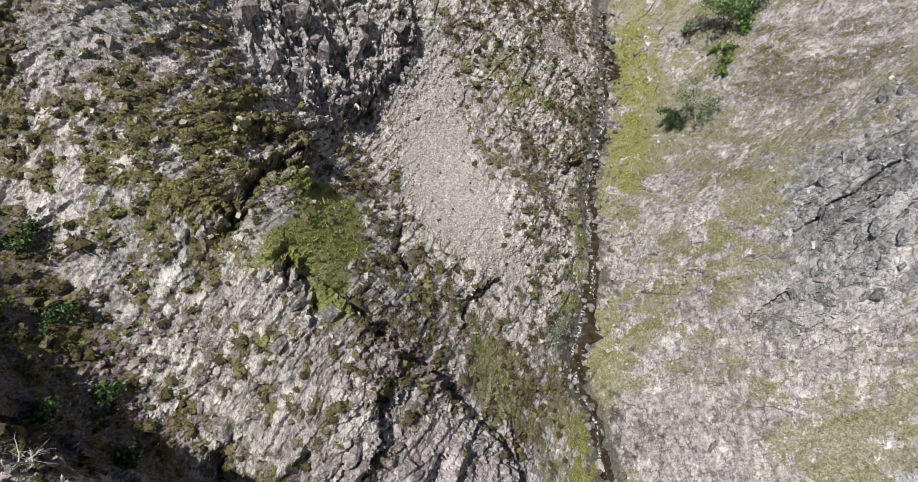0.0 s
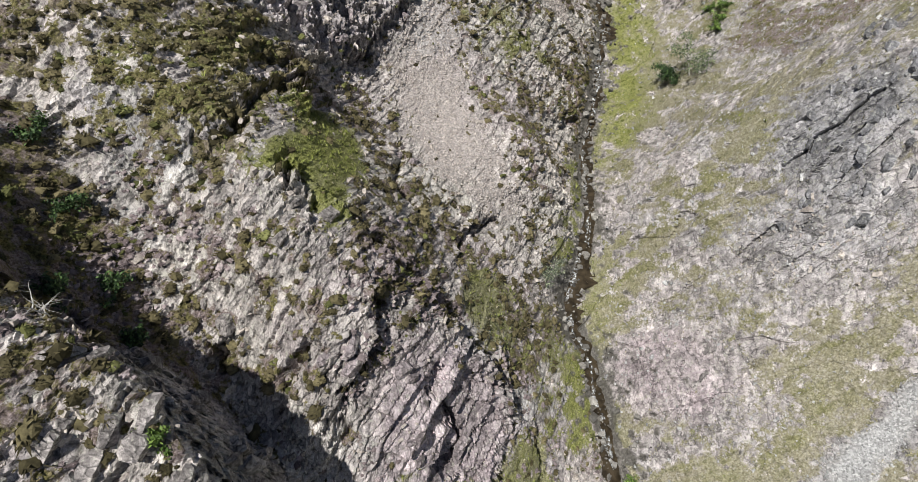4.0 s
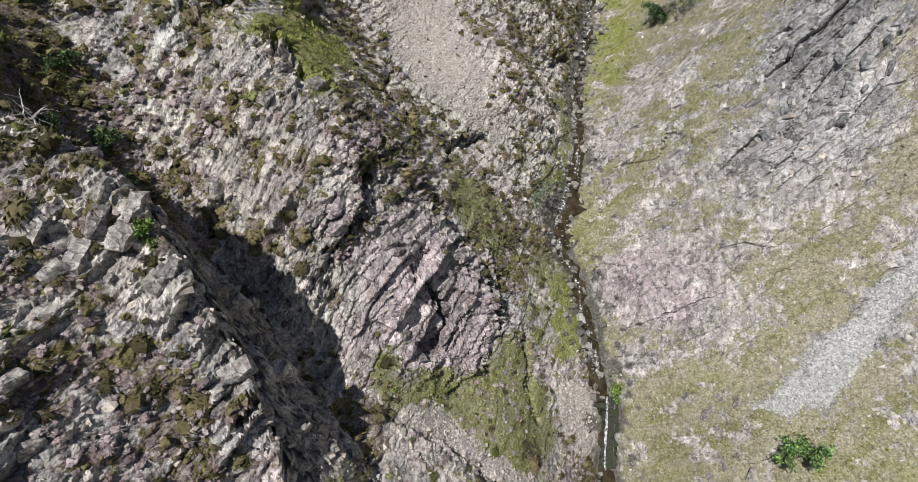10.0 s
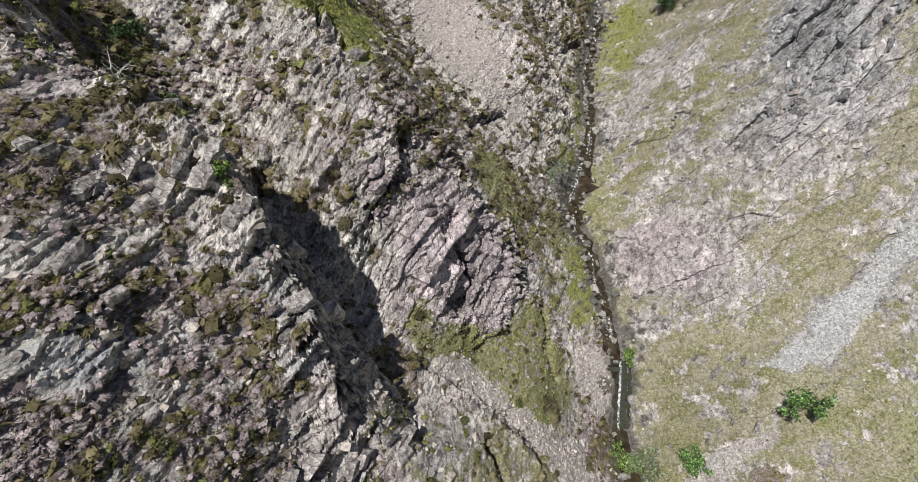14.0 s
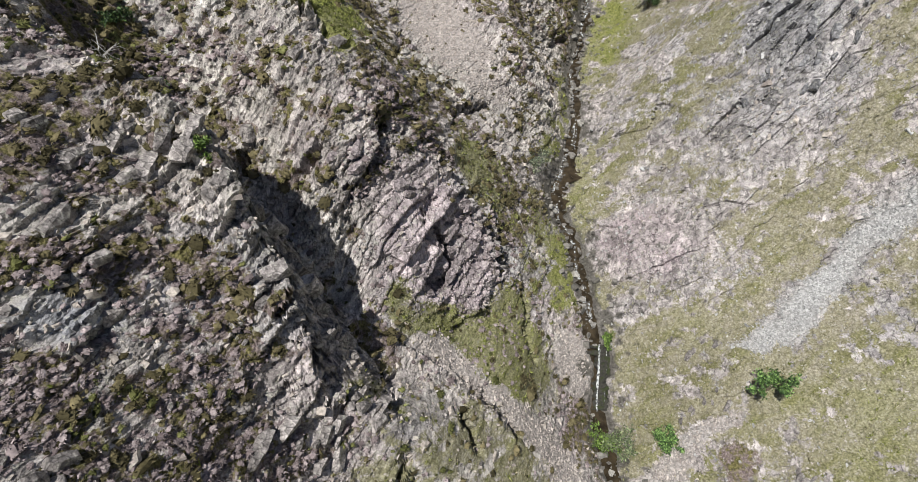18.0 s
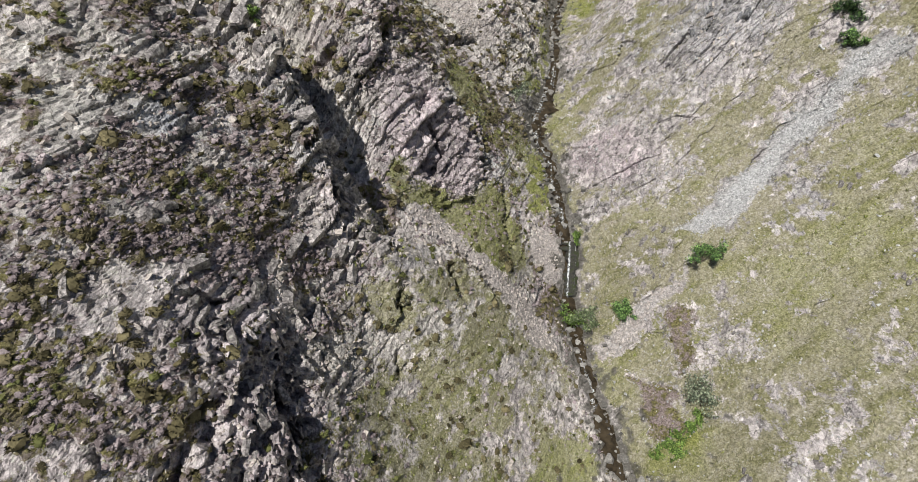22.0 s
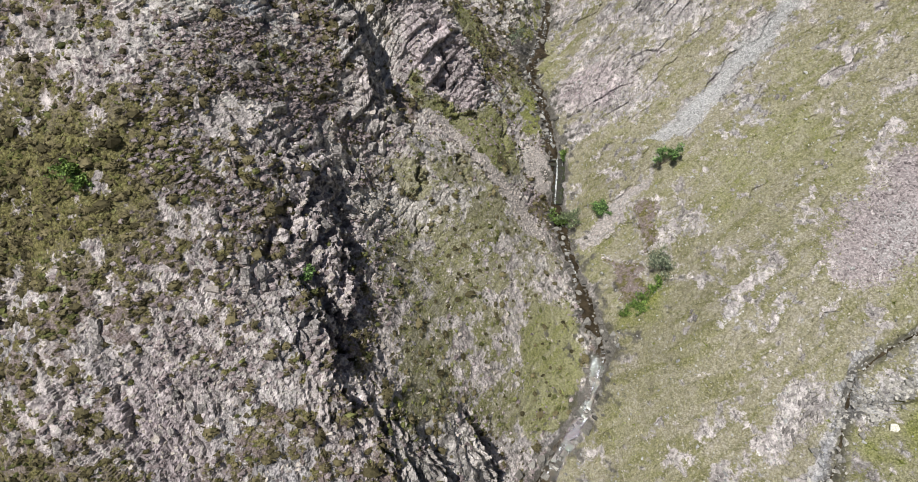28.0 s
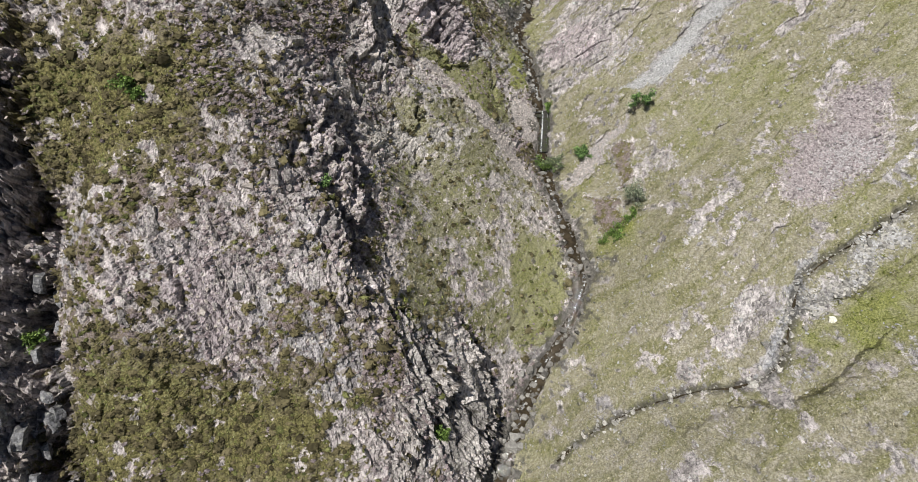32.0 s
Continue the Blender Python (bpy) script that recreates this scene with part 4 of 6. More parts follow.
lay_slabs(zone(LOW_CRAG, 1.5), 2.4, 8.0, 111, 851, 1.7, 0.4, 0.05)
cush, on = np.zeros_like(GX), heath > 0.01
cush[on] = facets(U[on], V[on], 0.9, 1.0, 0, 404, 0.0)[0]
crags = np.maximum.reduce([zone(p, 1.5) for p in (CRAG_TOP_LEFT, BUTTRESS_CREST, RIB_EDGE, LOW_CRAG, FACE_CRACKS)])
crags = np.maximum(crags, face)
crags = np.maximum(crags, np.clip((SLOPE - 1.1) / 0.9, 0, 0.8) * (BANK < 0))
calm = np.where(BANK > 0, 0.45, 0.46 + 0.54 * crags)
calm = np.maximum(calm, grey_crag)
slope_mid = zone([(-9, 8), (10, 14), (20, 5), (24, -22), (14, -32), (4, -32), (-5, -44), (-9, -25)], 3)
calm = calm * (1 - 0.55 * slope_mid) * (1 - 0.75 * zone(GRASS_BOWL, 2))
near_water = np.clip((STREAM_D - 0.6) / 2.5, 0.25, 1)
LIFT = near_water * (bare * calm * rough_rock + green * (0.40 * calm * h1 + 0.22 * h2 * calm) * (1 - scree) + heath * 0.35 * (0.5 + cush) + 0.10 * SMALL + 0.05 * fractal(U, V, 0.6, 41, 2) + right * (0.16 * TERRACE + 0.22 * RIBS))
inner = np.clip(1 - (np.hypot(np.maximum(np.abs(GX - 10) - 73, 0), np.maximum(np.abs(GY - 28) - 102, 0)) / 20), 0.15, 1)
LIFT *= inner
LIFT -= 1.15 * np.exp(-(STREAM_D / 2.1) ** 2) + 0.75 * np.clip(0.7 + 0.6 * MIDN, 0.1, 1.3) * np.exp(-(BECK_D / 0.75) ** 2)


def near_line(line, far):
    lo, hi = np.min(line, axis=0) - far, np.max(line, axis=0) + far
    return (GX > lo[0]) & (GX < hi[0]) & (GY > lo[1]) & (GY < hi[1])


for lip, rise, reach, drop, run in LEDGES:
    on = near_line(lip, 5 * max(reach, run))
    d, s = line_distance((GX + 0.35 * SMALL + 0.6 * h2 + 0.3 * h3)[on], (GY + 0.35 * MIDN + 0.5 * h2)[on], lip)
    d = d * s                                     # right of the way: negative
    LIFT[on] += np.where(d > 0, rise * np.exp(-np.abs(d) / reach), -drop * np.exp(-np.abs(d) / run)) * np.clip(0.62 + 0.5 * MIDN[on] + 0.5 * (h2[on] + h3[on]), 0, 1.3)
for k, cleft in enumerate(CLEFTS):
    on = near_line(cleft, 4)
    d, _ = line_distance((GX + 0.5 * MIDN + 0.25 * SMALL + 0.6 * h2)[on], (GY + 0.5 * SMALL + 0.6 * h3)[on], cleft)
    LIFT[on] -= (1.9 if np.asarray(cleft)[0, 0] < 25 else 1.0) * np.exp(-(d / 0.45) ** 2) * np.clip(0.7 + 0.8 * MIDN[on], 0, 1.2)
norm = np.sqrt(1 + SLOPE ** 2)
# the relief stands out between the ground's own upright and the open side of the gorge, so that steps stay sharp on sheer ground
OUT = np.stack([-0.4 * GRADX / norm, -0.4 * GRADY / norm - 0.424, 0.4 / norm + 0.424])
OUT /= np.linalg.norm(OUT, axis=0)
PX, PY, PZ = GX + OUT[0] * LIFT, GY + OUT[1] * LIFT, BASE + OUT[2] * LIFT


def grid_mesh(name, px, py, pz, material):
    rows_n, cols_n = px.shape
    me = bpy.data.meshes.new(name)
    me.vertices.add(px.size)
    me.vertices.foreach_set("co", np.stack([px, py, pz], -1).astype(np.float32).ravel())
    i = np.arange(px.size).reshape(px.shape)
    quad = np.stack([i[:-1, :-1], i[:-1, 1:], i[1:, 1:], i[1:, :-1]], -1).reshape(-1)
    count = len(quad) // 4
    me.loops.add(len(quad))
    me.loops.foreach_set("vertex_index", quad.astype(np.int32))
    me.polygons.add(count)
    me.polygons.foreach_set("loop_start", np.arange(0, 4 * count, 4, dtype=np.int32))
    me.polygons.foreach_set("loop_total", np.full(count, 4, np.int32))
    me.update(calc_edges=True)
    me.materials.append(material)
    me.shade_flat()
    return me


def colour_layer(me, name, *channels):
    a = me.color_attributes.new(name, "FLOAT_COLOR", "POINT")
    data = np.ones((len(me.vertices), 4), np.float32)
    for k, c in enumerate(channels):
        data[:, k] = np.asarray(c, np.float32).ravel()
    a.data.foreach_set("color", data.ravel())


ground_mesh = grid_mesh("ground", PX, PY, PZ, GROUND)
colour_layer(ground_mesh, "cover", grass, heath, scree)
colour_layer(ground_mesh, "kind", purple, grey, lush)
moor_zone = np.maximum.reduce([zone(p, 3) for p in (HEATH_SADDLE, HEATH_WEST, HEATH_LOW, HEATH_END, HEATH_UPPER)])
colour_layer(ground_mesh, "moss", moor_zone)
tone_all = np.clip(tone_rock, 0, 1)
wet = np.clip(2.3 - STREAM_D * (1 + 0.9 * SMALL), 0, 1) + np.clip(1.2 - BECK_D, 0, 1) * (GY < 0)
colour_layer(ground_mesh, "tone", tone_all, np.clip(wet, 0, 1), np.clip(0.5 + 0.5 * TERRACE + 0.25 * RIBS, 0, 1))
ground = tagged(new("ground", ground_mesh), "steep rocky gorge side with scree, heather and dry grass", "hillside", kind="structure")

# a height table of the finished ground, for setting things on it
TX0, TY0, TS = -64.0, -76.0, 0.25
TABLE = np.full((830, 600), -1e3)
ti, tj = np.rint((PY - TY0) / TS).astype(int), np.rint((PX - TX0) / TS).astype(int)
ok = (ti >= 0) & (ti < 830) & (tj >= 0) & (tj < 600)
np.maximum.at(TABLE, (ti[ok], tj[ok]), PZ[ok])
gap = TABLE < -999
TABLE[gap] = land(TX0 + TS * np.nonzero(gap)[1], TY0 + TS * np.nonzero(gap)[0])


def top(x, y):
    """Height of the finished ground."""
    i = np.clip(np.rint((np.asarray(y) - TY0) / TS).astype(int), 0, 829)
    j = np.clip(np.rint((np.asarray(x) - TX0) / TS).astype(int), 0, 599)
    return TABLE[i, j]

# ---- tools for things ----
def part(name, bm, material, parent=None, label=""):
    """Links a bmesh as one mesh object, under a thing or a part where one is given."""
    me = bpy.data.meshes.new(name)
    bm.to_mesh(me)
    bm.free()
    me.materials.append(material)
    ob = new(name, me)
    if parent:
        ob.parent = parent
    return tagged(ob, label)


def array_mesh(name, verts, tris, material, smooth=False):
    """A mesh from whole arrays of points and triangles."""
    me = bpy.data.meshes.new(name)
    verts, tris = np.asarray(verts, np.float32), np.asarray(tris, np.int32)
    me.vertices.add(len(verts))
    me.vertices.foreach_set("co", verts.ravel())
    me.loops.add(tris.size)
    me.loops.foreach_set("vertex_index", tris.ravel())
    me.polygons.add(len(tris))
    me.polygons.foreach_set("loop_start", np.arange(0, tris.size, 3, dtype=np.int32))
    me.polygons.foreach_set("loop_total", np.full(len(tris), 3, np.int32))
    me.update(calc_edges=True)
    me.materials.append(material)
    if not smooth:
        me.shade_flat()
    return me


rng = np.random.default_rng(7)


def stone_shape(cuts=3):
    """A broken angular stone: a box with skewed corners, and some corners struck off."""
    bm = bmesh.new()
    bmesh.ops.create_cube(bm, size=1.0)
    for v in bm.verts:
        v.co = Vector([c * rng.uniform(0.65, 1.2) for c in v.co]) + Vector(rng.normal(0, 0.07, 3))
    for _ in range(cuts):
        way = Vector(rng.normal(0, 1, 3)).normalized()
        cut = bmesh.ops.bisect_plane(bm, geom=bm.verts[:] + bm.edges[:] + bm.faces[:], plane_co=way * rng.uniform(0.36, 0.5), plane_no=way, clear_outer=True)
        edges = [e for e in cut["geom_cut"] if isinstance(e, bmesh.types.BMEdge)]
        if edges:
            bmesh.ops.contextual_create(bm, geom=edges)
    bmesh.ops.triangulate(bm, faces=bm.faces[:])
    bm.verts.index_update()
    shape = (np.array([v.co[:] for v in bm.verts]), np.array([[v.index for v in f.verts] for f in bm.faces]))
    bm.free()
    return shape


def cushion_shape(sprigs=32):
    """A low twiggy cushion: a rough dome set all over with sprigs."""
    bm = bmesh.new()
    bmesh.ops.create_icosphere(bm, subdivisions=1, radius=0.8)
    bmesh.ops.delete(bm, geom=[v for v in bm.verts if v.co.z < -0.4], context="VERTS")
    for v in bm.verts:
        v.co *= 1 + rng.normal(0, 0.15)
        v.co.z *= 0.7
    bm.verts.index_update()
    verts, tris = [v.co[:] for v in bm.verts], [[v.index for v in f.verts] for f in bm.faces]
    bm.free()
    for k in range(sprigs):
        way = rng.normal(0, 1, 3)
        way[2] = abs(way[2]) * 0.9
        way /= np.linalg.norm(way)
        side = np.cross(way, rng.normal(0, 1, 3))
        side *= 0.11 / np.linalg.norm(side)
        root, tip = way * (0.72, 0.72, 0.5), way * (1, 1, 0.75) * rng.uniform(0.85, 1.35) + rng.normal(0, 0.12, 3)
        n = len(verts)
        verts += [tuple(root - side), tuple(root + side), tuple(tip)]
        tris.append([n, n + 1, n + 2])
    return np.array(verts), np.array(tris)


def tuft_shape(blades=7):
    """A tussock: narrow blades that lean outwards."""
    verts, tris = [], []
    for k in range(blades):
        a, lean = rng.uniform(0, 6.283), rng.uniform(0.3, 1.0)
        c, s, w = math.cos(a), math.sin(a), 0.16
        n = len(verts)
        verts += [(-s * w, c * w, -0.1), (s * w, -c * w, -0.1), (c * lean, s * lean, rng.uniform(0.6, 1.1))]
        tris.append((n, n + 1, n + 2))
    return np.array(verts), np.array(tris)


STONES = [stone_shape() for _ in range(14)]
CUSHIONS = [cushion_shape() for _ in range(8)]
TUFTS = [tuft_shape() for _ in range(8)]


def turn_matrices(n, lean=0.5):
    """Random turns: free about the upright, leaning a little."""
    a = rng.uniform(0, 6.283, n)
    q = rng.normal(0, lean, (n, 2))
    ca, sa = np.cos(a), np.sin(a)
    m = np.zeros((n, 3, 3))
    m[:, 0, 0], m[:, 0, 1], m[:, 1, 0], m[:, 1, 1], m[:, 2, 2] = ca, -sa, sa, ca, 1
    cx, sx, cy, sy = np.cos(q[:, 0]), np.sin(q[:, 0]), np.cos(q[:, 1]), np.sin(q[:, 1])
    rx, ry = np.tile(np.eye(3), (n, 1, 1)), np.tile(np.eye(3), (n, 1, 1))
    rx[:, 1, 1], rx[:, 1, 2], rx[:, 2, 1], rx[:, 2, 2] = cx, -sx, sx, cx
    ry[:, 0, 0], ry[:, 0, 2], ry[:, 2, 0], ry[:, 2, 2] = cy, sy, -sy, cy
    return rx @ ry @ m


def strewn(name, shapes, places, sizes, material, label, category, lean=0.5, flat=(1, 1, 1), sink=0.2):
    """One joined mesh of many small pieces that nobody could count."""
    n = len(places)
    turns, kind = turn_matrices(n, lean), rng.integers(0, len(shapes), n)
    all_v, all_t, start = [], [], 0
    for k, (sv, st) in enumerate(shapes):
        pick = np.nonzero(kind == k)[0]
        if not len(pick):
            continue
        scale = sizes[pick, None] * np.array(flat) * rng.uniform(0.75, 1.3, (len(pick), 3))
        v = np.einsum("nij,nkj->nki", turns[pick], sv[None] * scale[:, None, :])
        v += places[pick, None, :]
        v[:, :, 2] -= (sink * sizes[pick])[:, None]
        all_v.append(v.reshape(-1, 3))
        all_t.append((st[None] + (start + len(sv) * np.arange(len(pick)))[:, None, None]).reshape(-1, 3))
        start += len(pick) * len(sv)
    me = array_mesh(name, np.concatenate(all_v), np.concatenate(all_t), material)
    return tagged(new(name, me), label, category, kind="stuff")


def pick_spots(weight, count, box=(-60, 82, -70, 126)):
    """Places on the ground, drawn by a weight for each point of the sheet."""
    w = np.clip(weight, 0, None) * ((GX > box[0]) & (GX < box[1]) & (GY > box[2]) & (GY < box[3]))
    cell = np.gradient(AX)[None, :] * np.gradient(GY, axis=0) * np.sqrt(1 + SLOPE ** 2)
    p = np.cumsum((w * cell).ravel())
    k = np.searchsorted(p, rng.uniform(0, p[-1], count))
    k = np.minimum(k, GX.size - 1)
    return np.stack([PX.ravel()[k], PY.ravel()[k], PZ.ravel()[k]], -1) + rng.normal(0, 0.06, (count, 3)) * (1, 1, 0.2), k


# ---- materials of the things ----
def stone_material(name, low, high, lichen=0.35, purple=None):
    n = Nodes(name, 0.9, 0.25)
    base = n.ramp(n.island(), (0.0, low), (0.6, high), (1.0, tuple(min(1, 1.25 * c) for c in high)))
    fine = n.noise(0.25, 5, 0.7)
    base = n.mix(1.0, base, n.ramp(fine, (0.35, 0.55), (0.5, 1.0), (0.65, 1.4)), "MULTIPLY")
    base = n.mix(n.math("MULTIPLY", n.ramp(n.noise(0.7, 6, 0.75), (0.55, 0.0), (0.66, 1.0)), lichen), base, (0.52, 0.52, 0.44))
    n.bump(fine, 0.06, 0.8)
    return n.color(base)


def plant_material(name, dark, mid, pale, other=None, share=0.5):
    n = Nodes(name, 0.85, 0.15)
    base = n.ramp(n.island(), (0.0, dark), (0.5, mid), (1.0, pale))
    if other:
        base = n.mix(n.ramp(n.island(), (share - 0.05, 0.0), (share + 0.05, 1.0)), base, n.mix(1.0, base, other, "MULTIPLY"))
    base = n.mix(1.0, base, n.ramp(n.noise(0.5, 4, 0.7), (0.36, 0.65), (0.64, 1.4)), "MULTIPLY")
    return n.color(base)


ROCK_LOOSE = stone_material("broken_rock", (0.24, 0.21, 0.195), (0.37, 0.33, 0.30))
ROCK_PINK = stone_material("pink_scree", (0.23, 0.20, 0.19), (0.38, 0.342, 0.318), 0.15)
ROCK_GREY = stone_material("grey_scree", (0.19, 0.19, 0.192), (0.34, 0.34, 0.34), 0.12)
ROCK_PLUM = stone_material("plum_scree", (0.14, 0.118, 0.124), (0.29, 0.25, 0.255), 0.12)
ROCK_WET = stone_material("wet_boulder", (0.035, 0.033, 0.030), (0.17, 0.16, 0.147), 0.12)
HEATHER = plant_material("heather", (0.030, 0.026, 0.013), (0.080, 0.069, 0.036), (0.15, 0.128, 0.07))
DEAD_HEATHER = plant_material("dead_heather", (0.10, 0.080, 0.082), (0.21, 0.174, 0.178), (0.34, 0.29, 0.295))
BILBERRY = plant_material("bilberry", (0.032, 0.036, 0.012), (0.085, 0.090, 0.032), (0.16, 0.165, 0.065))
TUSSOCK = plant_material("dry_tussock", (0.14, 0.126, 0.078), (0.285, 0.26, 0.172), (0.43, 0.395, 0.295))
LUSH_TUFT = plant_material("green_tuft", (0.07, 0.086, 0.018), (0.175, 0.195, 0.05), (0.31, 0.33, 0.12))

# ---- loose cover: stones, cushions and tussocks ----
left_bank = (BANK < 0) & (STREAM_D > 1.5)
clear = np.clip((STREAM_D - 1.0) / 1.0, 0, 1) * (SLOPE < 2.6)
w_bare = bare * left_bank * clear * (1 - 0.7 * zone(OLIVE_FLANK, 2)) * (1 - 0.85 * np.maximum(face, zone(LOW_CRAG, 2)))
spots, at_k = pick_spots(w_bare * np.clip(0.5 + SMALL, 0.1, 1) + 0.35 * zone(CRAG_RIGHT_FOOT, 2), 12000)
strewn("broken_rock", STONES, spots, rng.lognormal(-1.4, 0.5, len(spots)).clip(0.12, 0.9), ROCK_LOOSE, "pinkish grey angular broken rock on the slope", "rock", 0.6, (1.5, 0.8, 0.55), 0.15)
pink = zone(PINK_RAMP, 1) + zone(SCREE_LEFT, 1) + zone(SCREE_LEFT_ARM, 1) + 0.8 * zone(TRAIL, 0.8) + 0.8 * zone(PALE_BANK, 1)
spots, at_k = pick_spots(pink * clear, 9000)
strewn("pink_scree", STONES, spots, rng.lognormal(-1.75, 0.4, len(spots)).clip(0.08, 0.5), ROCK_PINK, "pinkish loose scree stones", "scree", 0.5, (1.2, 0.9, 0.6), 0.1)
spots, at_k = pick_spots(zone(SCREE_CHUTE, 1) + zone(SCREE_CHUTE_TOP, 1), 4500)
strewn("grey_scree", STONES, spots, rng.lognormal(-2.05, 0.4, len(spots)).clip(0.06, 0.5), ROCK_GREY, "pale grey loose scree stones", "scree", 0.5, (1.2, 0.9, 0.6), 0.1)
spots, at_k = pick_spots(zone(SCREE_PURPLE, 1.5), 3500)
strewn("plum_scree", STONES, spots, rng.lognormal(-1.6, 0.4, len(spots)).clip(0.1, 0.5), ROCK_PLUM, "purplish loose scree stones on grass", "scree", 0.5, (1.2, 0.9, 0.6), 0.1)
right_bank = (BANK > 0) & (STREAM_D > 1.5)
spots, at_k = pick_spots(right_bank * (0.2 + 1.0 * bare) * np.clip(0.4 + MIDN, 0.1, 1), 9000)
strewn("slope_stones", STONES, spots, rng.lognormal(-1.8, 0.5, len(spots)).clip(0.08, 0.7), ROCK_GREY, "pale stones in the dry grass", "stones", 0.5, (1.3, 0.9, 0.6), 0.2)
dead_part = np.clip(fractal(U, V, 7.0, 61) + 0.1, 0, 1)
moors = np.maximum.reduce([zone(p, 3) for p in (HEATH_SADDLE, HEATH_WEST, HEATH_LOW, HEATH_END, HEATH_UPPER)] + [slope_mid])
dead_part = dead_part * (1 - 0.92 * moors)
w_heath = (1 - 0.6 * slope_mid) * left_bank * clear * (SLOPE < 1.9) * (heath * (1 - scree) + 0.22 * bare * (1 - 0.8 * face) * np.clip(0.3 + 1.5 * MIDN, 0, 1))
spots, at_k = pick_spots(w_heath * (1 - 0.7 * dead_part), 10000)
strewn("heather", CUSHIONS, spots, rng.lognormal(-0.95, 0.45, len(spots)).clip(0.16, 1.1), HEATHER, "olive brown heather cushions", "heather", 0.3, (1, 1, 0.8), 0.1)
spots, at_k = pick_spots(left_bank * clear * (SLOPE < 2.0) * (0.5 * heath + 0.25 * bare) * dead_part * (GY < 35) + 0.5 * left_bank * clear * (zone(HEATH_BUTTRESS, 2) + zone(HEATH_RIB, 2)) * np.clip(0.4 + MIDN, 0, 1), 8000)
strewn("dead_heather", CUSHIONS, spots, rng.lognormal(-1.25, 0.35, len(spots)).clip(0.15, 0.6), DEAD_HEATHER, "mauve grey withered heather", "heather", 0.3, (1, 1, 0.7), 0.1)
spots, at_k = pick_spots(left_bank * clear * (SLOPE < 2.0) * heath * np.clip(fractal(U, V, 5.0, 71), 0, 1), 2200)
strewn("bilberry", CUSHIONS, spots, rng.lognormal(-1.05, 0.35, len(spots)).clip(0.18, 0.8), BILBERRY, "fresh green bilberry cushions", "shrub", 0.3, (1, 1, 0.8), 0.1)
spots, at_k = pick_spots(grass * (1 - 0.8 * lush) * clear * np.clip(0.5 + SMALL, 0.05, 1), 22000)
strewn("dry_tussock", TUFTS, spots, rng.lognormal(-1.75, 0.5, len(spots)).clip(0.06, 0.5), TUSSOCK, "straw coloured grass tussocks", "grass", 0.35, (1, 1, 1), 0.0)
spots, at_k = pick_spots(grass * lush * clear, 7000)
strewn("green_tuft", TUFTS, spots, rng.lognormal(-1.35, 0.35, len(spots)).clip(0.1, 0.6), LUSH_TUFT, "fresh green grass tufts by the water", "grass", 0.35, (1, 1, 1), 0.0)

# ---- water ----
def water_material():
    n = Nodes("stream_water", 0.08, 0.5)
    ripple = n.noise(0.35, 3, 0.6)
    n.bump(ripple, 0.08, 0.8)
    n.bsdf.inputs["IOR"].default_value = 1.33
    return n.color(n.ramp(n.noise(1.2, 3, 0.6), (0.35, (0.018, 0.014, 0.009)), (0.65, (0.055, 0.042, 0.026))))


def foam_material(thin=0.46):
    n = Nodes("white_water", 0.55, 0.3)
    n.bump(n.noise(0.15, 4, 0.7), 0.08, 1.0)
    streak = n.noise(0.5, 4, 0.7)
    n.put(n.bsdf.inputs["Alpha"], n.ramp(streak, (thin, 0.0), (thin + 0.25, 0.8)))
    return n.color(n.ramp(streak, (0.3, (0.30, 0.33, 0.35)), (0.6, (0.78, 0.80, 0.82))))


def wet_material():
    n = Nodes("wet_mossy_rock", 0.75, 0.2)
    fine = n.noise(0.3, 5, 0.7)
    n.bump(fine, 0.1, 0.9)
    return n.color(n.mix(n.ramp(n.noise(0.8, 4, 0.7), (0.5, 0.0), (0.6, 0.8)), n.ramp(fine, (0.3, (0.010, 0.010, 0.009)), (0.7, (0.055, 0.052, 0.045))), (0.028, 0.038, 0.010)))


WATER_MAT, FOAM_MAT, WET_MAT = water_material(), foam_material(), wet_material()
FALL_MAT = foam_material(0.38)


def along(line, step):
    """Even steps along a plan line, rounded at its corners."""
    p = np.array(line, float)
    for _ in range(2):
        q = np.empty((2 * len(p) - 2, 2))
        q[0::2], q[1::2] = 0.75 * p[:-1] + 0.25 * p[1:], 0.25 * p[:-1] + 0.75 * p[1:]
        p = np.r_[p[:1], q, p[-1:]]
    s = np.r_[0, np.cumsum(np.hypot(*np.diff(p, axis=0).T))]
    d = np.arange(0, s[-1], step)
    return np.stack([np.interp(d, s, p[:, 0]), np.interp(d, s, p[:, 1])], -1)


def bed_height(p, across, reach=0.6):
    """The lowest ground a little to either side, smoothed along the way, so that water never climbs."""
    z = np.min([top(p[:, 0] + k * across[:, 0], p[:, 1] + k * across[:, 1]) for k in (-reach, -reach / 2, 0, reach / 2, reach)], axis=0)
    z = np.minimum.accumulate(np.convolve(np.pad(z, 4, mode="edge"), np.ones(9) / 9, "valid"))
    return z


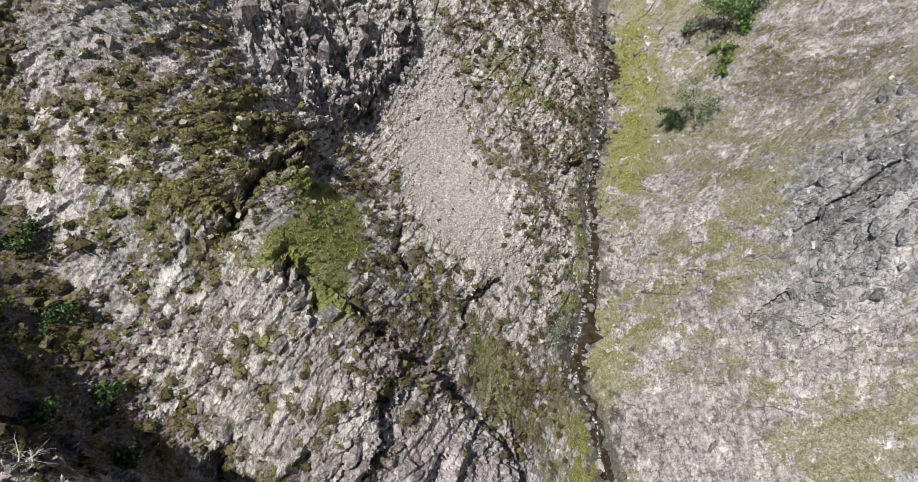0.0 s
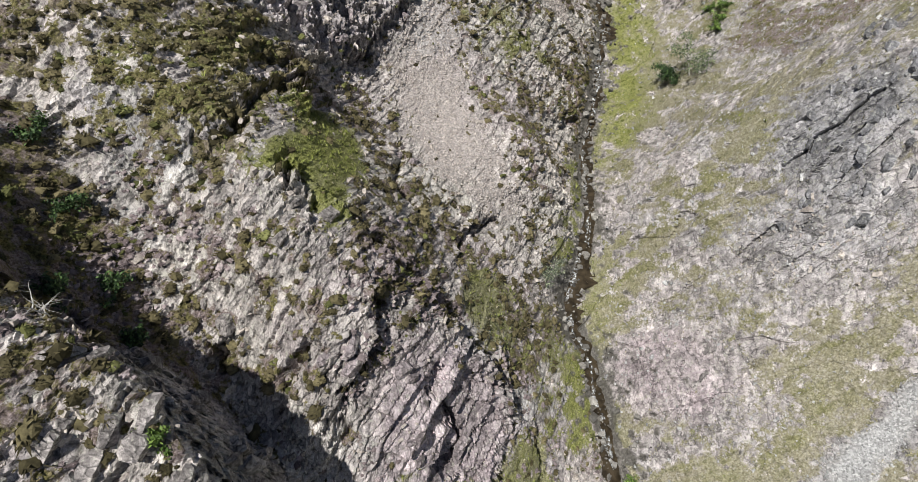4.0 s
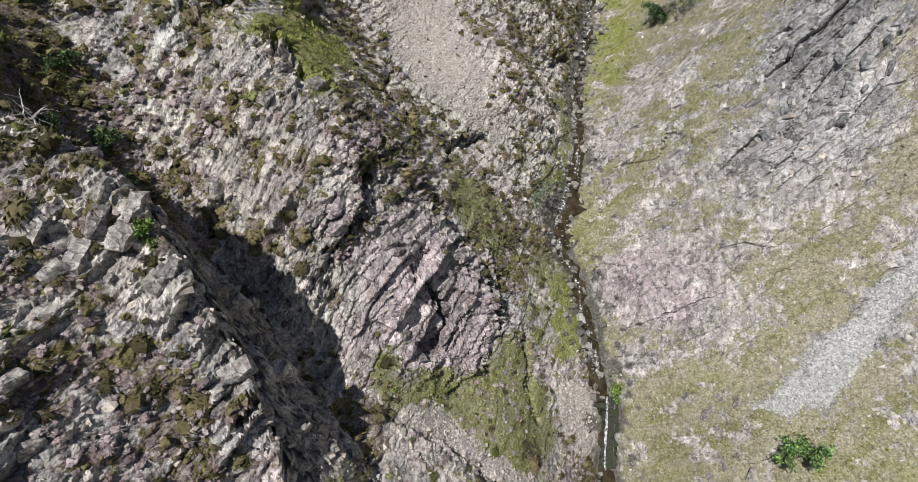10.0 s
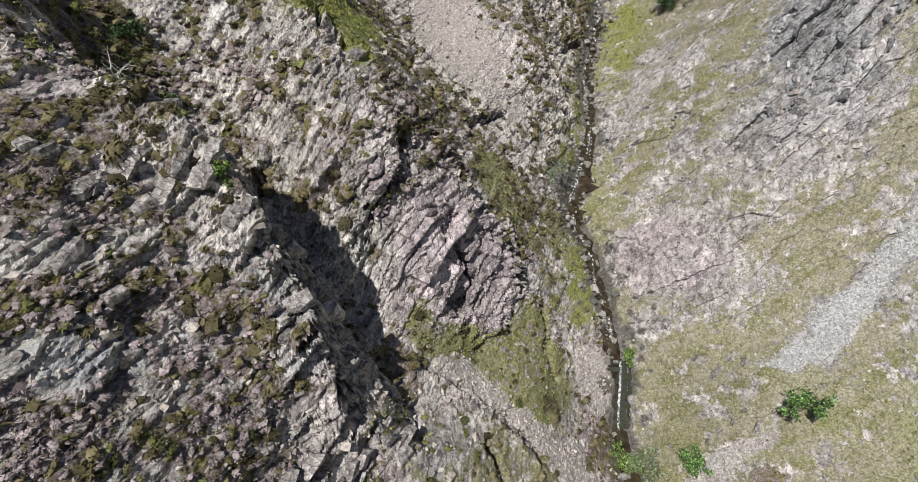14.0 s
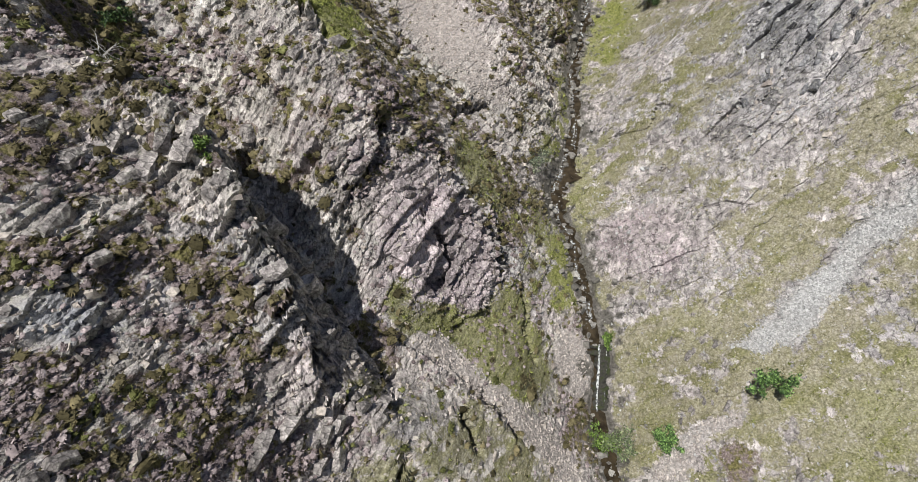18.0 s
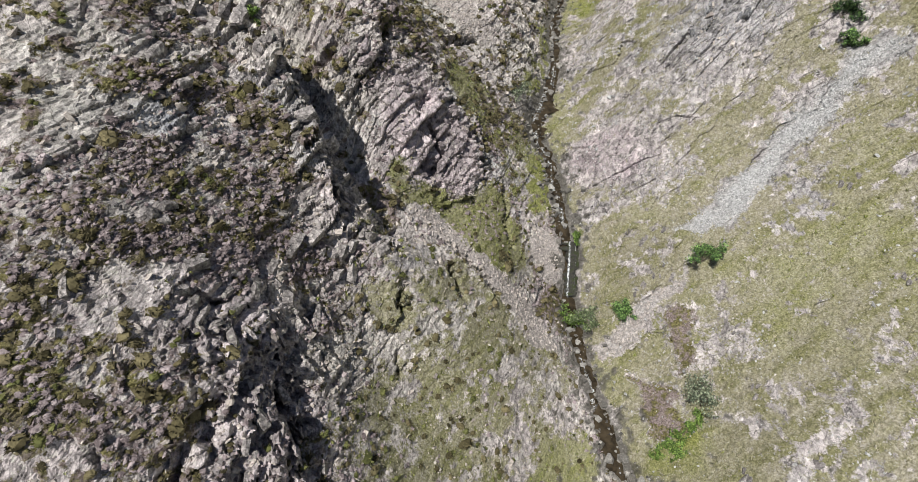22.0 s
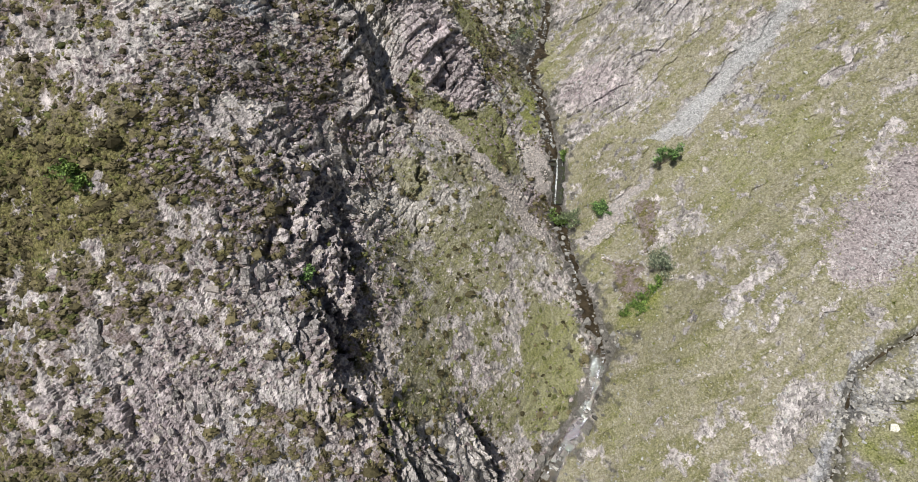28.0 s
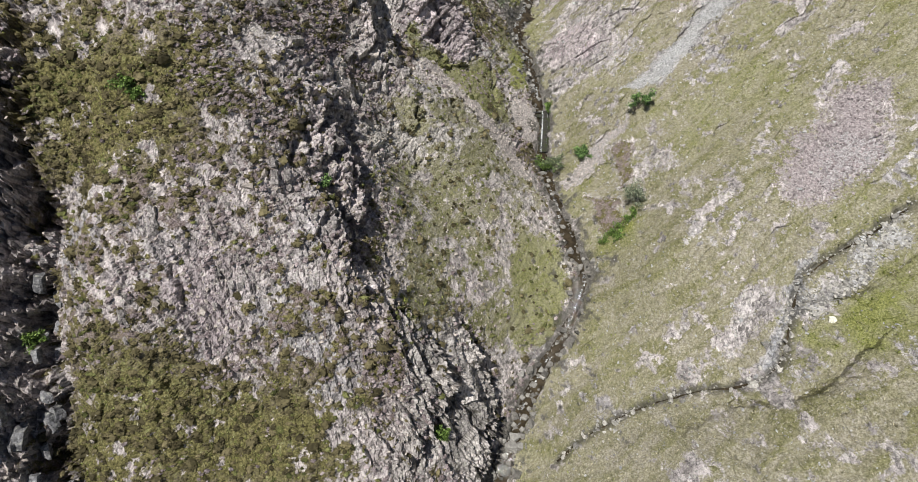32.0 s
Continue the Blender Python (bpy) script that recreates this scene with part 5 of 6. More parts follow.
def ribbon(name, line, width, lift, material, seed, parent=None, step=0.5, gaps=0.0, cols=5, ragged=0.2, vary=1.0):
    p = along(line, step)
    way = np.gradient(p, axis=0)
    way /= np.linalg.norm(way, axis=1)[:, None]
    across = np.stack([-way[:, 1], way[:, 0]], -1)
    z = bed_height(p, across) + lift
    s = np.arange(len(p)) * step
    w = width * np.clip(0.9 + vary * 0.6 * fractal(s, s * 0, 6.0, seed, 2) + vary * 0.5 * fractal(s, s * 0, 1.8, seed + 1, 2), 0.35, 1.9)
    off = vary * 0.35 * width * fractal(s, s * 0 + 5, 3.0, seed + 2, 2)
    verts, tris = [], []
    for k in range(cols):
        f = k / (cols - 1) * 2 - 1
        q = p + across * (off + f * w * (1 + ragged * rng.normal(0, 1, len(p)) * (abs(f) == 1)))[:, None]
        verts.append(np.c_[q, z + 0.03 * rng.normal(0, 1, len(p)) * (material is FOAM_MAT) - 0.06 * abs(f)])
    n = len(p)
    for k in range(cols - 1):
        for i in range(n - 1):
            if gaps and fractal(np.array([s[i]]), np.array([k * 3.0]), 2.5, seed + 9, 2)[0] < gaps:
                continue
            a, b = k * n + i, (k + 1) * n + i
            tris += [(a, b, b + 1), (a, b + 1, a + 1)]
    ob = new(name, array_mesh(name, np.concatenate(verts), tris, material, True))
    if parent:
        ob.parent = parent
    return ob


stream = tagged(ribbon("stream", WATER, 1.5, 0.42, WATER_MAT, 501), "dark peaty stream tumbling between boulders", "stream", kind="structure")
ribbon("white_water", WATER[:12], 0.55, 0.56, FOAM_MAT, 511, stream, gaps=0.12, cols=4)
ribbon("white_water", WATER[11:15], 0.45, 0.56, FOAM_MAT, 521, stream, gaps=0.2, cols=4)
ribbon("white_water", WATER[18:], 0.40, 0.56, FOAM_MAT, 531, stream, gaps=0.42, cols=4)
beck = tagged(ribbon("side_beck", BECK, 0.22, 0.16, WATER_MAT, 541), "narrow beck in a stony cut through grass", "stream", kind="structure")
ribbon("white_water", BECK[:4], 0.5, 0.40, FOAM_MAT, 551, beck, gaps=0.25, cols=3)

# the fall: a wet slab with a thin white sheet down its one edge
FALL = [(23.35, 24.6), (23.3, 22.5), (23.15, 20.5), (22.95, 18.5), (22.8, 16.6)]
waterfall = tagged(new("waterfall"), "thin white waterfall sliding down a dark wet slab", "waterfall")
slab = ribbon("wet_slab", [(x + 0.55, y) for x, y in FALL], 1.25, 1.0, WET_MAT, 561, waterfall, 0.3, cols=7, ragged=0.35)
slab["label"] = "dark mossy wet slab"
ribbon("white_sheet", [(x - 0.15, y) for x, y in FALL], 0.17, 1.12, FALL_MAT, 571, waterfall, 0.25, cols=5, ragged=0.15, vary=0.3)
ribbon("white_thread", [(x + 0.95, y) for x, y in FALL], 0.08, 1.14, FALL_MAT, 581, waterfall, 0.25, gaps=-0.1, cols=3, ragged=0.1)

ROCK_BECK = stone_material("beck_stone", (0.12, 0.115, 0.11), (0.34, 0.325, 0.30), 0.15)

# boulders in the bed
BOULDERS = []
for k in range(10):
    sv, st = stone_shape(4)
    BOULDERS.append(array_mesh("boulder", sv, st, ROCK_BECK if k % 3 == 0 else ROCK_WET))
bed_way = along(WATER, 1.9)
for k, (bx, by) in enumerate(bed_way):
    if 16.2 < by < 25.0:
        continue
    for _ in range(2 if by > -25 else 4):
        x, y = bx + rng.normal(0, 1.3), by + rng.normal(0, 0.5)
        size = float(np.clip(rng.lognormal(-0.6, 0.45), 0.3, 1.3)) * (1.3 if by < -28 else 1.0)
        b = new("boulder", BOULDERS[rng.integers(0, 10)])
        b.matrix_world = pose(x, y, float(top(x, y)) + 0.28 + 0.14 * size, *rng.uniform(-25, 25, 2), rng.uniform(0, 360)) @ Matrix.Diagonal((size * 1.2, size, size * 0.75, 1))
        pale = b.data.materials[0] is ROCK_BECK
        tagged(b, "pale grey angular boulder beside the stream" if pale else "dark wet angular boulder in the stream bed", "boulder", "boulders along the stream")

# smaller stones that break the water and its edges
bed_stones = np.repeat(along(WATER, 0.3), 2, axis=0)
bed_stones = bed_stones + np.c_[rng.normal(0, 1.5, len(bed_stones)), rng.normal(0, 0.3, len(bed_stones))]
bed_stones = bed_stones[(bed_stones[:, 1] < 16.4) | (bed_stones[:, 1] > 24.6)]
level = top(bed_stones[:, 0], bed_stones[:, 1])
spots = np.c_[bed_stones, level + rng.uniform(-0.1, 0.4, len(level))]
strewn("bed_stones", STONES, spots, rng.lognormal(-1.3, 0.45, len(spots)).clip(0.12, 0.7), ROCK_WET, "dark wet stones crowding the stream bed", "stones", 0.5, (1.3, 0.9, 0.8), 0.0)

# stones along the side beck
beck_way = np.repeat(along(BECK, 0.5), 3, axis=0)
beck_way = beck_way + rng.normal(0, 0.8, beck_way.shape) * rng.uniform(0.3, 2.2, (len(beck_way), 1))
bar, at_k = pick_spots(zone(GRAVEL_BAR, 0.8) + 0.15 * zone(BECK_SLAB, 1), 900)
spots = np.r_[np.c_[beck_way, top(beck_way[:, 0], beck_way[:, 1])], bar]
strewn("beck_stones", STONES, spots, rng.lognormal(-1.35, 0.55, len(spots)).clip(0.08, 0.9), ROCK_BECK, "grey stones in the cut of the beck", "stones", 0.5, (1.3, 0.9, 0.6), 0.1)

# ---- trees and bushes ----
def bark_material(name, low, high):
    n = Nodes(name, 0.85, 0.2)
    n.bump(n.noise(0.05, 4, 0.7), 0.02, 1.0)
    return n.color(n.ramp(n.noise(0.12, 4, 0.7, (1, 1, 0.3)), (0.3, low), (0.7, high)))


def leaf_material(name, dark, pale):
    n = Nodes(name, 0.6, 0.3)
    n.bsdf.inputs["Transmission Weight"].default_value = 0.0
    return n.color(n.mix(1.0, n.ramp(n.island(), (0.0, tuple(0.6 * c for c in dark)), (0.5, dark), (0.8, pale), (1.0, tuple(1.35 * c for c in pale))), n.ramp(n.noise(0.8, 3, 0.6), (0.3, 0.7), (0.7, 1.25)), "MULTIPLY"))


BARK = bark_material("brown_bark", (0.06, 0.045, 0.03), (0.17, 0.14, 0.11))
BARK_PALE = bark_material("silver_bark", (0.26, 0.24, 0.22), (0.62, 0.60, 0.56))
BARK_DEAD = bark_material("bleached_wood", (0.34, 0.33, 0.31), (0.66, 0.64, 0.61))
LEAF_ROWAN = leaf_material("rowan_leaf", (0.05, 0.10, 0.03), (0.18, 0.29, 0.09))
LEAF_BIRCH = leaf_material("birch_leaf", (0.09, 0.12, 0.06), (0.22, 0.26, 0.14))
LEAF_DARK = leaf_material("dark_leaf", (0.02, 0.045, 0.015), (0.075, 0.13, 0.04))
LEAF_FRESH = leaf_material("fresh_leaf", (0.065, 0.115, 0.02), (0.17, 0.25, 0.06))
LEAF_GREY = leaf_material("grey_leaf", (0.10, 0.125, 0.08), (0.26, 0.29, 0.20))


def limb(points, radii, sides=6):
    """A tapered branch through the points."""
    bm = bmesh.new()
    rings = []
    for i, (p, r) in enumerate(zip(points, radii)):
        way = (Vector(points[min(i + 1, len(points) - 1)]) - Vector(points[max(i - 1, 0)])).normalized()
        turn = way.to_track_quat("Z", "Y").to_matrix()
        rings.append([bm.verts.new(Vector(p) + turn @ Vector((r * math.cos(a), r * math.sin(a), 0))) for a in (2 * math.pi * k / sides for k in range(sides))])
    for a, b in zip(rings, rings[1:]):
        for k in range(sides):
            bm.faces.new((a[k], a[(k + 1) % sides], b[(k + 1) % sides], b[k]))
    bm.faces.new(rings[-1])
    return bm


def bent_way(start, way, length, steps, wander, droop=0.0):
    p, d, out = Vector(start), Vector(way).normalized(), [Vector(start)]
    for k in range(steps):
        d = (d + Vector(rng.normal(0, wander, 3)) + Vector((0, 0, -droop))).normalized()
        p = p + d * (length / steps)
        out.append(p.copy())
    return out


def leaf_cloud(name, centres, spread, count, size, material, parent):
    """Many small single leaves round the twig ends."""
    c = np.asarray(centres)[rng.integers(0, len(centres), count)]
    p = c + rng.normal(0, spread, (count, 3)) * (1, 1, 0.75)
    m = turn_matrices(count, 0.8)
    leaf = np.array([(-0.5, 0, 0), (0, -0.28, 0.06), (0.55, 0, 0), (0, 0.28, 0.06)])
    v = np.einsum("nij,kj->nki", m, leaf) * (size * rng.uniform(0.6, 1.4, count))[:, None, None] + p[:, None, :]
    base = 4 * np.arange(count)[:, None]
    t = np.concatenate([base + [[0, 1, 2]], base + [[0, 2, 3]]])
    ob = new(name, array_mesh(name, v.reshape(-1, 3), t, material))
    ob.parent = parent
    return ob


def tree(name, x, y, height, width, bark, leaf, label, category, lean=(0, 0), leaves=1600, leaf_size=0.17, stems=1, limbs=9, spread=0.32, bare=False, z=None):
    thing = tagged(new(name), label, category)
    thing.location = (x, y, (float(top(x, y)) if z is None else z) - 0.15)
    ends = []
    for s in range(stems):
        start = (rng.normal(0, 0.12) * (stems > 1), rng.normal(0, 0.12) * (stems > 1), -0.1)
        way = Vector((lean[0] + rng.normal(0, 0.25) * (stems > 1), lean[1] + rng.normal(0, 0.25) * (stems > 1), 1))
        trunk = bent_way(start, way, height * (0.8 if stems == 1 else rng.uniform(0.5, 0.85)), 7, 0.10)
        r = 0.022 * height / math.sqrt(stems)
        part("trunk", limb(trunk, [r * (1 - 0.85 * k / 7) for k in range(8)]), bark, thing)
        for k in range(max(2, limbs // stems)):
            f = rng.uniform(0.3, 1.0)
            i = min(int(f * 7), 6)
            a = rng.uniform(0, 6.283)
            out = bent_way(trunk[i], (math.cos(a), math.sin(a), rng.uniform(0.15, 0.8)), width * 0.62 * (1.15 - 0.6 * f) * rng.uniform(0.55, 1.3), 5, 0.22)
            b = part("limb", limb(out, [0.4 * r * (1 - 0.85 * j / 5) for j in range(6)], 5), bark, thing)
            ends += [q[:] for q in out[3:]] + [out[-1][:]]
            if bare:
                for j in (2, 3, 4):
                    twig = bent_way(out[j], rng.normal(0, 1, 3) + np.array([0, 0, 0.4]), 0.28 * width * rng.uniform(0.5, 1), 4, 0.3)
                    part("twig", limb(twig, [0.13 * r * (1 - 0.8 * q / 4) for q in range(5)], 4), bark, b)
        ends += [q[:] for q in trunk[5:]]
    if not bare:
        leaf_cloud("crown", ends, spread * width * 0.2, int(0.95 * leaves), 1.9 * leaf_size, leaf, thing)
    return thing


def bush(name, x, y, width, height, leaf, label, category="bush", leaves=900, leaf_size=0.16):
    return tree(name, x, y, height, width, BARK, leaf, label, category, leaves=leaves, leaf_size=leaf_size, stems=4, limbs=12, spread=0.36)


tree("birch_tree", 44.2, 91.5, 9.5, 8.5, BARK_PALE, LEAF_BIRCH, "slender silver birch with thin grey green crown", "tree", (-0.35, 0.1), 1500, 0.2, 1, 12, 0.4)
bush("juniper_bush", 41.2, 94.0, 6.2, 4.2, LEAF_DARK, "dark green juniper bush on the stream bank", "bush", 2200, 0.18)
tree("ash_tree", 53.8, 112, 10.5, 11, BARK, LEAF_ROWAN, "leafy green ash tree on the gorge side", "tree", (0, 0), 3600, 0.26, 3, 15, 0.4)
tree("ash_tree", 59.0, 115, 9.0, 9.0, BARK, LEAF_ROWAN, "leafy green ash tree beside another", "tree", (0.1, 0), 2600, 0.26, 2, 12, 0.4)
bush("willow_bush", 49.1, 117.5, 4.0, 4.0, LEAF_GREY, "grey green willow bush on rock", "bush", 1100, 0.2)
tree("dead_tree", -26.2, 16.2, 5.6, 4.4, BARK_DEAD, None, "bleached dead tree with bare forked branches", "tree", (-0.05, -0.1), bare=True, limbs=7)
tree("rowan_tree", 40.0, 11.6, 7.4, 3.8, BARK, LEAF_ROWAN, "green rowan tree in a rocky cleft", "tree", (0.1, 0), 1700, 0.17, 2, 12, 0.36)
tree("birch_sapling", 23.0, 11.6, 4.8, 4.6, BARK, LEAF_FRESH, "light green sapling below the waterfall", "tree", (0, 0), 1100, 0.17, 3, 10, 0.36)
tree("birch_sapling", 25.4, 11.0, 4.6, 4.8, BARK, LEAF_BIRCH, "grey green sapling below the waterfall", "tree", (0, 0), 1000, 0.17, 3, 10, 0.36)
bush("holly_bush", 30.1, 9.4, 3.6, 3.0, LEAF_ROWAN, "rounded dark green bush on bare ground", "bush", 1800, 0.17)
tree("willow_tree", 37.8, -7.6, 5.0, 6.2, BARK, LEAF_GREY, "grey green willow with a dark trunk", "tree", (-0.3, 0.1), 1300, 0.17, 2, 12, 0.38)
tree("dead_shrub", 30.1, 58.8, 2.6, 2.8, BARK_DEAD, None, "bare bleached shrub in the grass", "shrub", (-0.4, 0.2), bare=True, limbs=5)
bush("willow_bush", 14.7, 52.8, 6.0, 3.2, LEAF_GREY, "pale grey green willow bush by the stream", "bush", 1300, 0.16)
bush("crag_bush", 0.2, -51.6, 2.3, 2.0, LEAF_FRESH, "bright yellow green bush in a rock cleft", "bush", 900, 0.17)
bush("holly_bush", 61.0, 37.0, 3.6, 3.4, LEAF_DARK, "dark green bush at the crag edge", "bush", 1300, 0.18)
bush("holly_bush", 62.2, 34.2, 3.0, 3.0, LEAF_ROWAN, "green bush at the crag edge", "bush", 1100, 0.18)
for fx, fy, fw in ((31.8, -12.6, 2.6), (33.2, -11.9, 2.4), (34.6, -11.2, 2.6), (35.9, -10.2, 2.2), (37.0, -9.2, 2.2), (33.9, -13.0, 2.0)):
    bush("fern_clump", fx, fy, fw, 1.3, LEAF_FRESH, "bright green bracken clump in the gully", "fern", 520, 0.17)
for fx, fy, fw in ((51.5, 102.5, 3.0), (53.0, 105.0, 3.2), (55.5, 106.5, 3.0), (51.5, 107.5, 2.6), (56.0, 109.5, 3.0), (57.5, 112.0, 2.8), (50.5, 100.0, 2.4)):
    bush("fern_clump", fx, fy, fw, 1.5, LEAF_FRESH, "bright green bracken clump on the steep bank", "fern", 520, 0.2)
for fx, fy, fw in ((-48.6, -49.1, 3.4), (-50.4, -47.6, 3.0), (-48.0, -44.5, 2.4)):
    bush("gully_bush", fx, fy, fw, 2.4, LEAF_FRESH, "green bush in the shaded gully", "bush", 800, 0.18)
for fx, fy, fw, fl in ((-18.0, 8.6, 1.9, LEAF_FRESH), (-14.7, -31.1, 2.2, LEAF_ROWAN), (-35.9, -30.4, 2.6, LEAF_FRESH), (-34.4, -31.4, 2.2, LEAF_FRESH), (24.6, 25.2, 2.2, LEAF_FRESH), (-29.0, 24.0, 3.2, LEAF_DARK), (-33.0, 28.5, 3.6, LEAF_DARK), (-30.5, 20.5, 3.0, LEAF_DARK), (-35.5, 32.5, 3.4, LEAF_DARK), (-26.0, 19.0, 2.4, LEAF_DARK)):
    bush("bilberry_bush", fx, fy, fw, 1.5, fl, "dark green low bush in the shaded gully" if fl is LEAF_DARK else "fresh green low bush among rocks", "bush", 800, 0.16)

# ---- outcrops: standing blocks and slabs of bedrock ----
def outcrop_material(name, purple, grey):
    n = Nodes(name, 0.9, 0.25)
    colour, fine = rock_colour(n, n.math("MULTIPLY", n.random(), 0.55), purple, grey)
    n.bump(fine, 0.18, 1.0)
    return n.color(colour)


OUT_WARM, OUT_PLUM, OUT_GREY = outcrop_material("warm_bedrock", 0.4, 0.05), outcrop_material("plum_bedrock", 0.95, 0.0), outcrop_material("grey_bedrock", 0.1, 0.85)


def block_mesh(size, material):
    """One weathered block of bedrock, its faces broken into smaller steps."""
    bm = bmesh.new()
    bmesh.ops.create_cube(bm, size=1.0)
    for v in bm.verts:
        v.co = Vector([c * rng.uniform(0.7, 1.15) for c in v.co])
        if v.co.z > 0:
            v.co.x *= rng.uniform(0.6, 0.95)
    for _ in range(9):
        way = Vector(rng.normal(0, 1, 3)).normalized()
        cut = bmesh.ops.bisect_plane(bm, geom=bm.verts[:] + bm.edges[:] + bm.faces[:], plane_co=way * rng.uniform(0.33, 0.5), plane_no=way, clear_outer=True)
        edges = [e for e in cut["geom_cut"] if isinstance(e, bmesh.types.BMEdge)]
        if edges:
            bmesh.ops.contextual_create(bm, geom=edges)
    bmesh.ops.triangulate(bm, faces=bm.faces[:])
    bmesh.ops.subdivide_edges(bm, edges=bm.edges[:], cuts=2, use_grid_fill=True)
    bmesh.ops.triangulate(bm, faces=bm.faces[:])
    off = Vector(rng.uniform(0, 50, 3))
    for v in bm.verts:
        v.co = Vector(v.co[k] * size[k] for k in range(3))
        cell = noise.cell_vector(v.co * 1.6 + off)
        v.co += 0.025 * min(size) * (Vector(cell) - Vector((0.5, 0.5, 0.5))) + 0.05 * min(size) * noise.noise_vector(v.co * 3 + off)
    me = bpy.data.meshes.new("block")
    bm.to_mesh(me)
    bm.free()
    me.materials.append(material)
    me.shade_flat()
    return me


def outcrop(x, y, size, count, material, label, strike=52.0, upright=0.3):
    thing = tagged(new("rock_outcrop"), label, "outcrop", "outcrops of bedrock")
    z0 = float(top(x, y))
    thing.location = (x, y, z0)
    a = radians(strike + rng.normal(0, 8))
    run = Vector((math.cos(a), math.sin(a), 0))
    run.z = float(land(np.array([x + run.x]), np.array([y + run.y]))[0] - land(np.array([x]), np.array([y]))[0])
    run.normalize()
    side = Vector((0.25 + rng.normal(0, 0.1), rng.normal(0, 0.1), 1)).cross(run).normalized()
    turn = Matrix((run, side, run.cross(side))).transposed().to_4x4()
    for k in range(count):
        s = 0.85 * size * rng.uniform(0.55, 1.15)
        at = run * rng.normal(0, 0.7 * size) + side * rng.normal(0, 0.55 * size)
        at.z = float(top(x + at.x, y + at.y)) - z0 - 0.02 * s
        b = new("block", block_mesh((s * rng.uniform(1.1, 1.7), s * rng.uniform(0.5, 0.8), s * (0.55 + upright * rng.uniform(0.3, 0.9))), material))
        b.parent = thing
        b.matrix_local = Matrix.Translation(at) @ turn @ pose(0, 0, 0, rng.normal(0, 9), rng.normal(0, 9), rng.normal(0, 10))
    return thing


PALE_ROCK, PLUM_ROCK, CRAG_ROCK = "pale pinkish jointed bedrock outcrop among heather", "purplish jointed bedrock slabs on the steep face", "blue grey jointed crag slabs above grass"
for x, y, s, c, st in ((-18.7, -18.2, 2.0, 4, 60), (-13.3, -37.3, 2.4, 4, 118), (-18.3, -35.0, 1.6, 4, 100), (-23.6, -3.2, 2.4, 4, 60), (-19.3, 8.6, 2.1, 5, 62), (-21.7, 7.3, 2.0, 5, 60), (-16.8, 6.6, 1.9, 5, 60),
                       (-13.8, 3.0, 1.9, 4, 58), (-15.1, -19.3, 2.0, 4, 115), (-13.5, -25.1, 2.0, 4, 115), (-15.4, -14.1, 1.8, 4, 100), (-21.7, -14.5, 1.9, 4, 60), (-17.9, -15.9, 1.9, 4, 60), (-12.8, -7.2, 2.2, 5, 75),
                       (-13.3, 29.5, 1.7, 5, 60), (-21.7, 24.2, 1.6, 3, 60), (-12.6, -11.6, 2.1, 4, 85), (-9.7, -3.0, 2.0, 4, 85), (-14.0, -37.6, 1.8, 4, 118), (-22.5, 11.3, 1.9, 4, 60), (-27.0, 5.0, 1.7, 4, 60), (-24.0, 36.0, 1.4, 4, 60), (-18.0, 31.0, 1.4, 4, 60),
                       (-26.0, -24.0, 1.5, 4, 90), (-32.0, -42.0, 1.5, 4, 110), (-24.0, -46.0, 1.5, 4, 115), (-36.0, -50.0, 1.5, 4, 110)):
    outcrop(x, y, s, c, OUT_WARM, PALE_ROCK, st)
for x, y, s, c, st in ((-12.2, 8.0, 2.0, 5, 60), (-14.6, 10.2, 2.2, 5, 60), (-17.2, 12.8, 2.2, 5, 62), (-20.6, 15.4, 2.0, 5, 62), (-24.2, 17.4, 2.0, 4, 62), (-9.6, 4.6, 1.9, 5, 60), (-7.6, 1.8, 1.8, 5, 60), (-10.8, 6.8, 1.6, 5, 60), (-16.2, 14.0, 1.5, 4, 60), (-5.4, -0.4, 1.6, 4, 62)):
    outcrop(x, y, s, c, OUT_WARM, "shadowed jointed blocks on the gully side", st, 0.6)
for x, y, s, c, st in ((-49.6, -42.5, 2.2, 5, 95), (-50.0, -48.5, 2.4, 5, 95), (-49.4, -54.5, 2.4, 5, 100), (-48.6, -60.5, 2.2, 5, 100), (-51.5, -57.5, 2.4, 5, 95)):
    outcrop(x, y, s, c, OUT_GREY, "blue grey crag blocks in the deep gully", st, 0.7)
for x, y, s, c, st in ((-9.1, 21.3, 2.0, 3, 58), (-5.0, 23.6, 1.8, 3, 58), (-0.2, 21.1, 2.0, 4, 58), (3.5, 26.0, 1.8, 4, 60), (-3.0, 17.5, 1.7, 4, 58), (-6.4, 38.8, 1.6, 4, 60), (-6.9, 58.9, 1.7, 4, 70), (1.5, 29.5, 1.5, 3, 60)):
    outcrop(x, y, s, c, OUT_PLUM, PLUM_ROCK, st, 0.3)
for x, y, s, c, st in ((-8.5, 83.3, 2.6, 4, 75), (-18.0, 73.1, 2.8, 5, 78), (-21.5, 62.0, 2.4, 5, 75), (-13.5, 79.5, 2.6, 5, 80), (-23.0, 69.0, 2.6, 5, 80), (-16.5, 67.5, 2.2, 4, 75), (-11.5, 86.0, 2.6, 4, 80)):
    outcrop(x, y, s, c, OUT_PLUM, "dark purplish grey columns of the upper crag", st, 1.0)
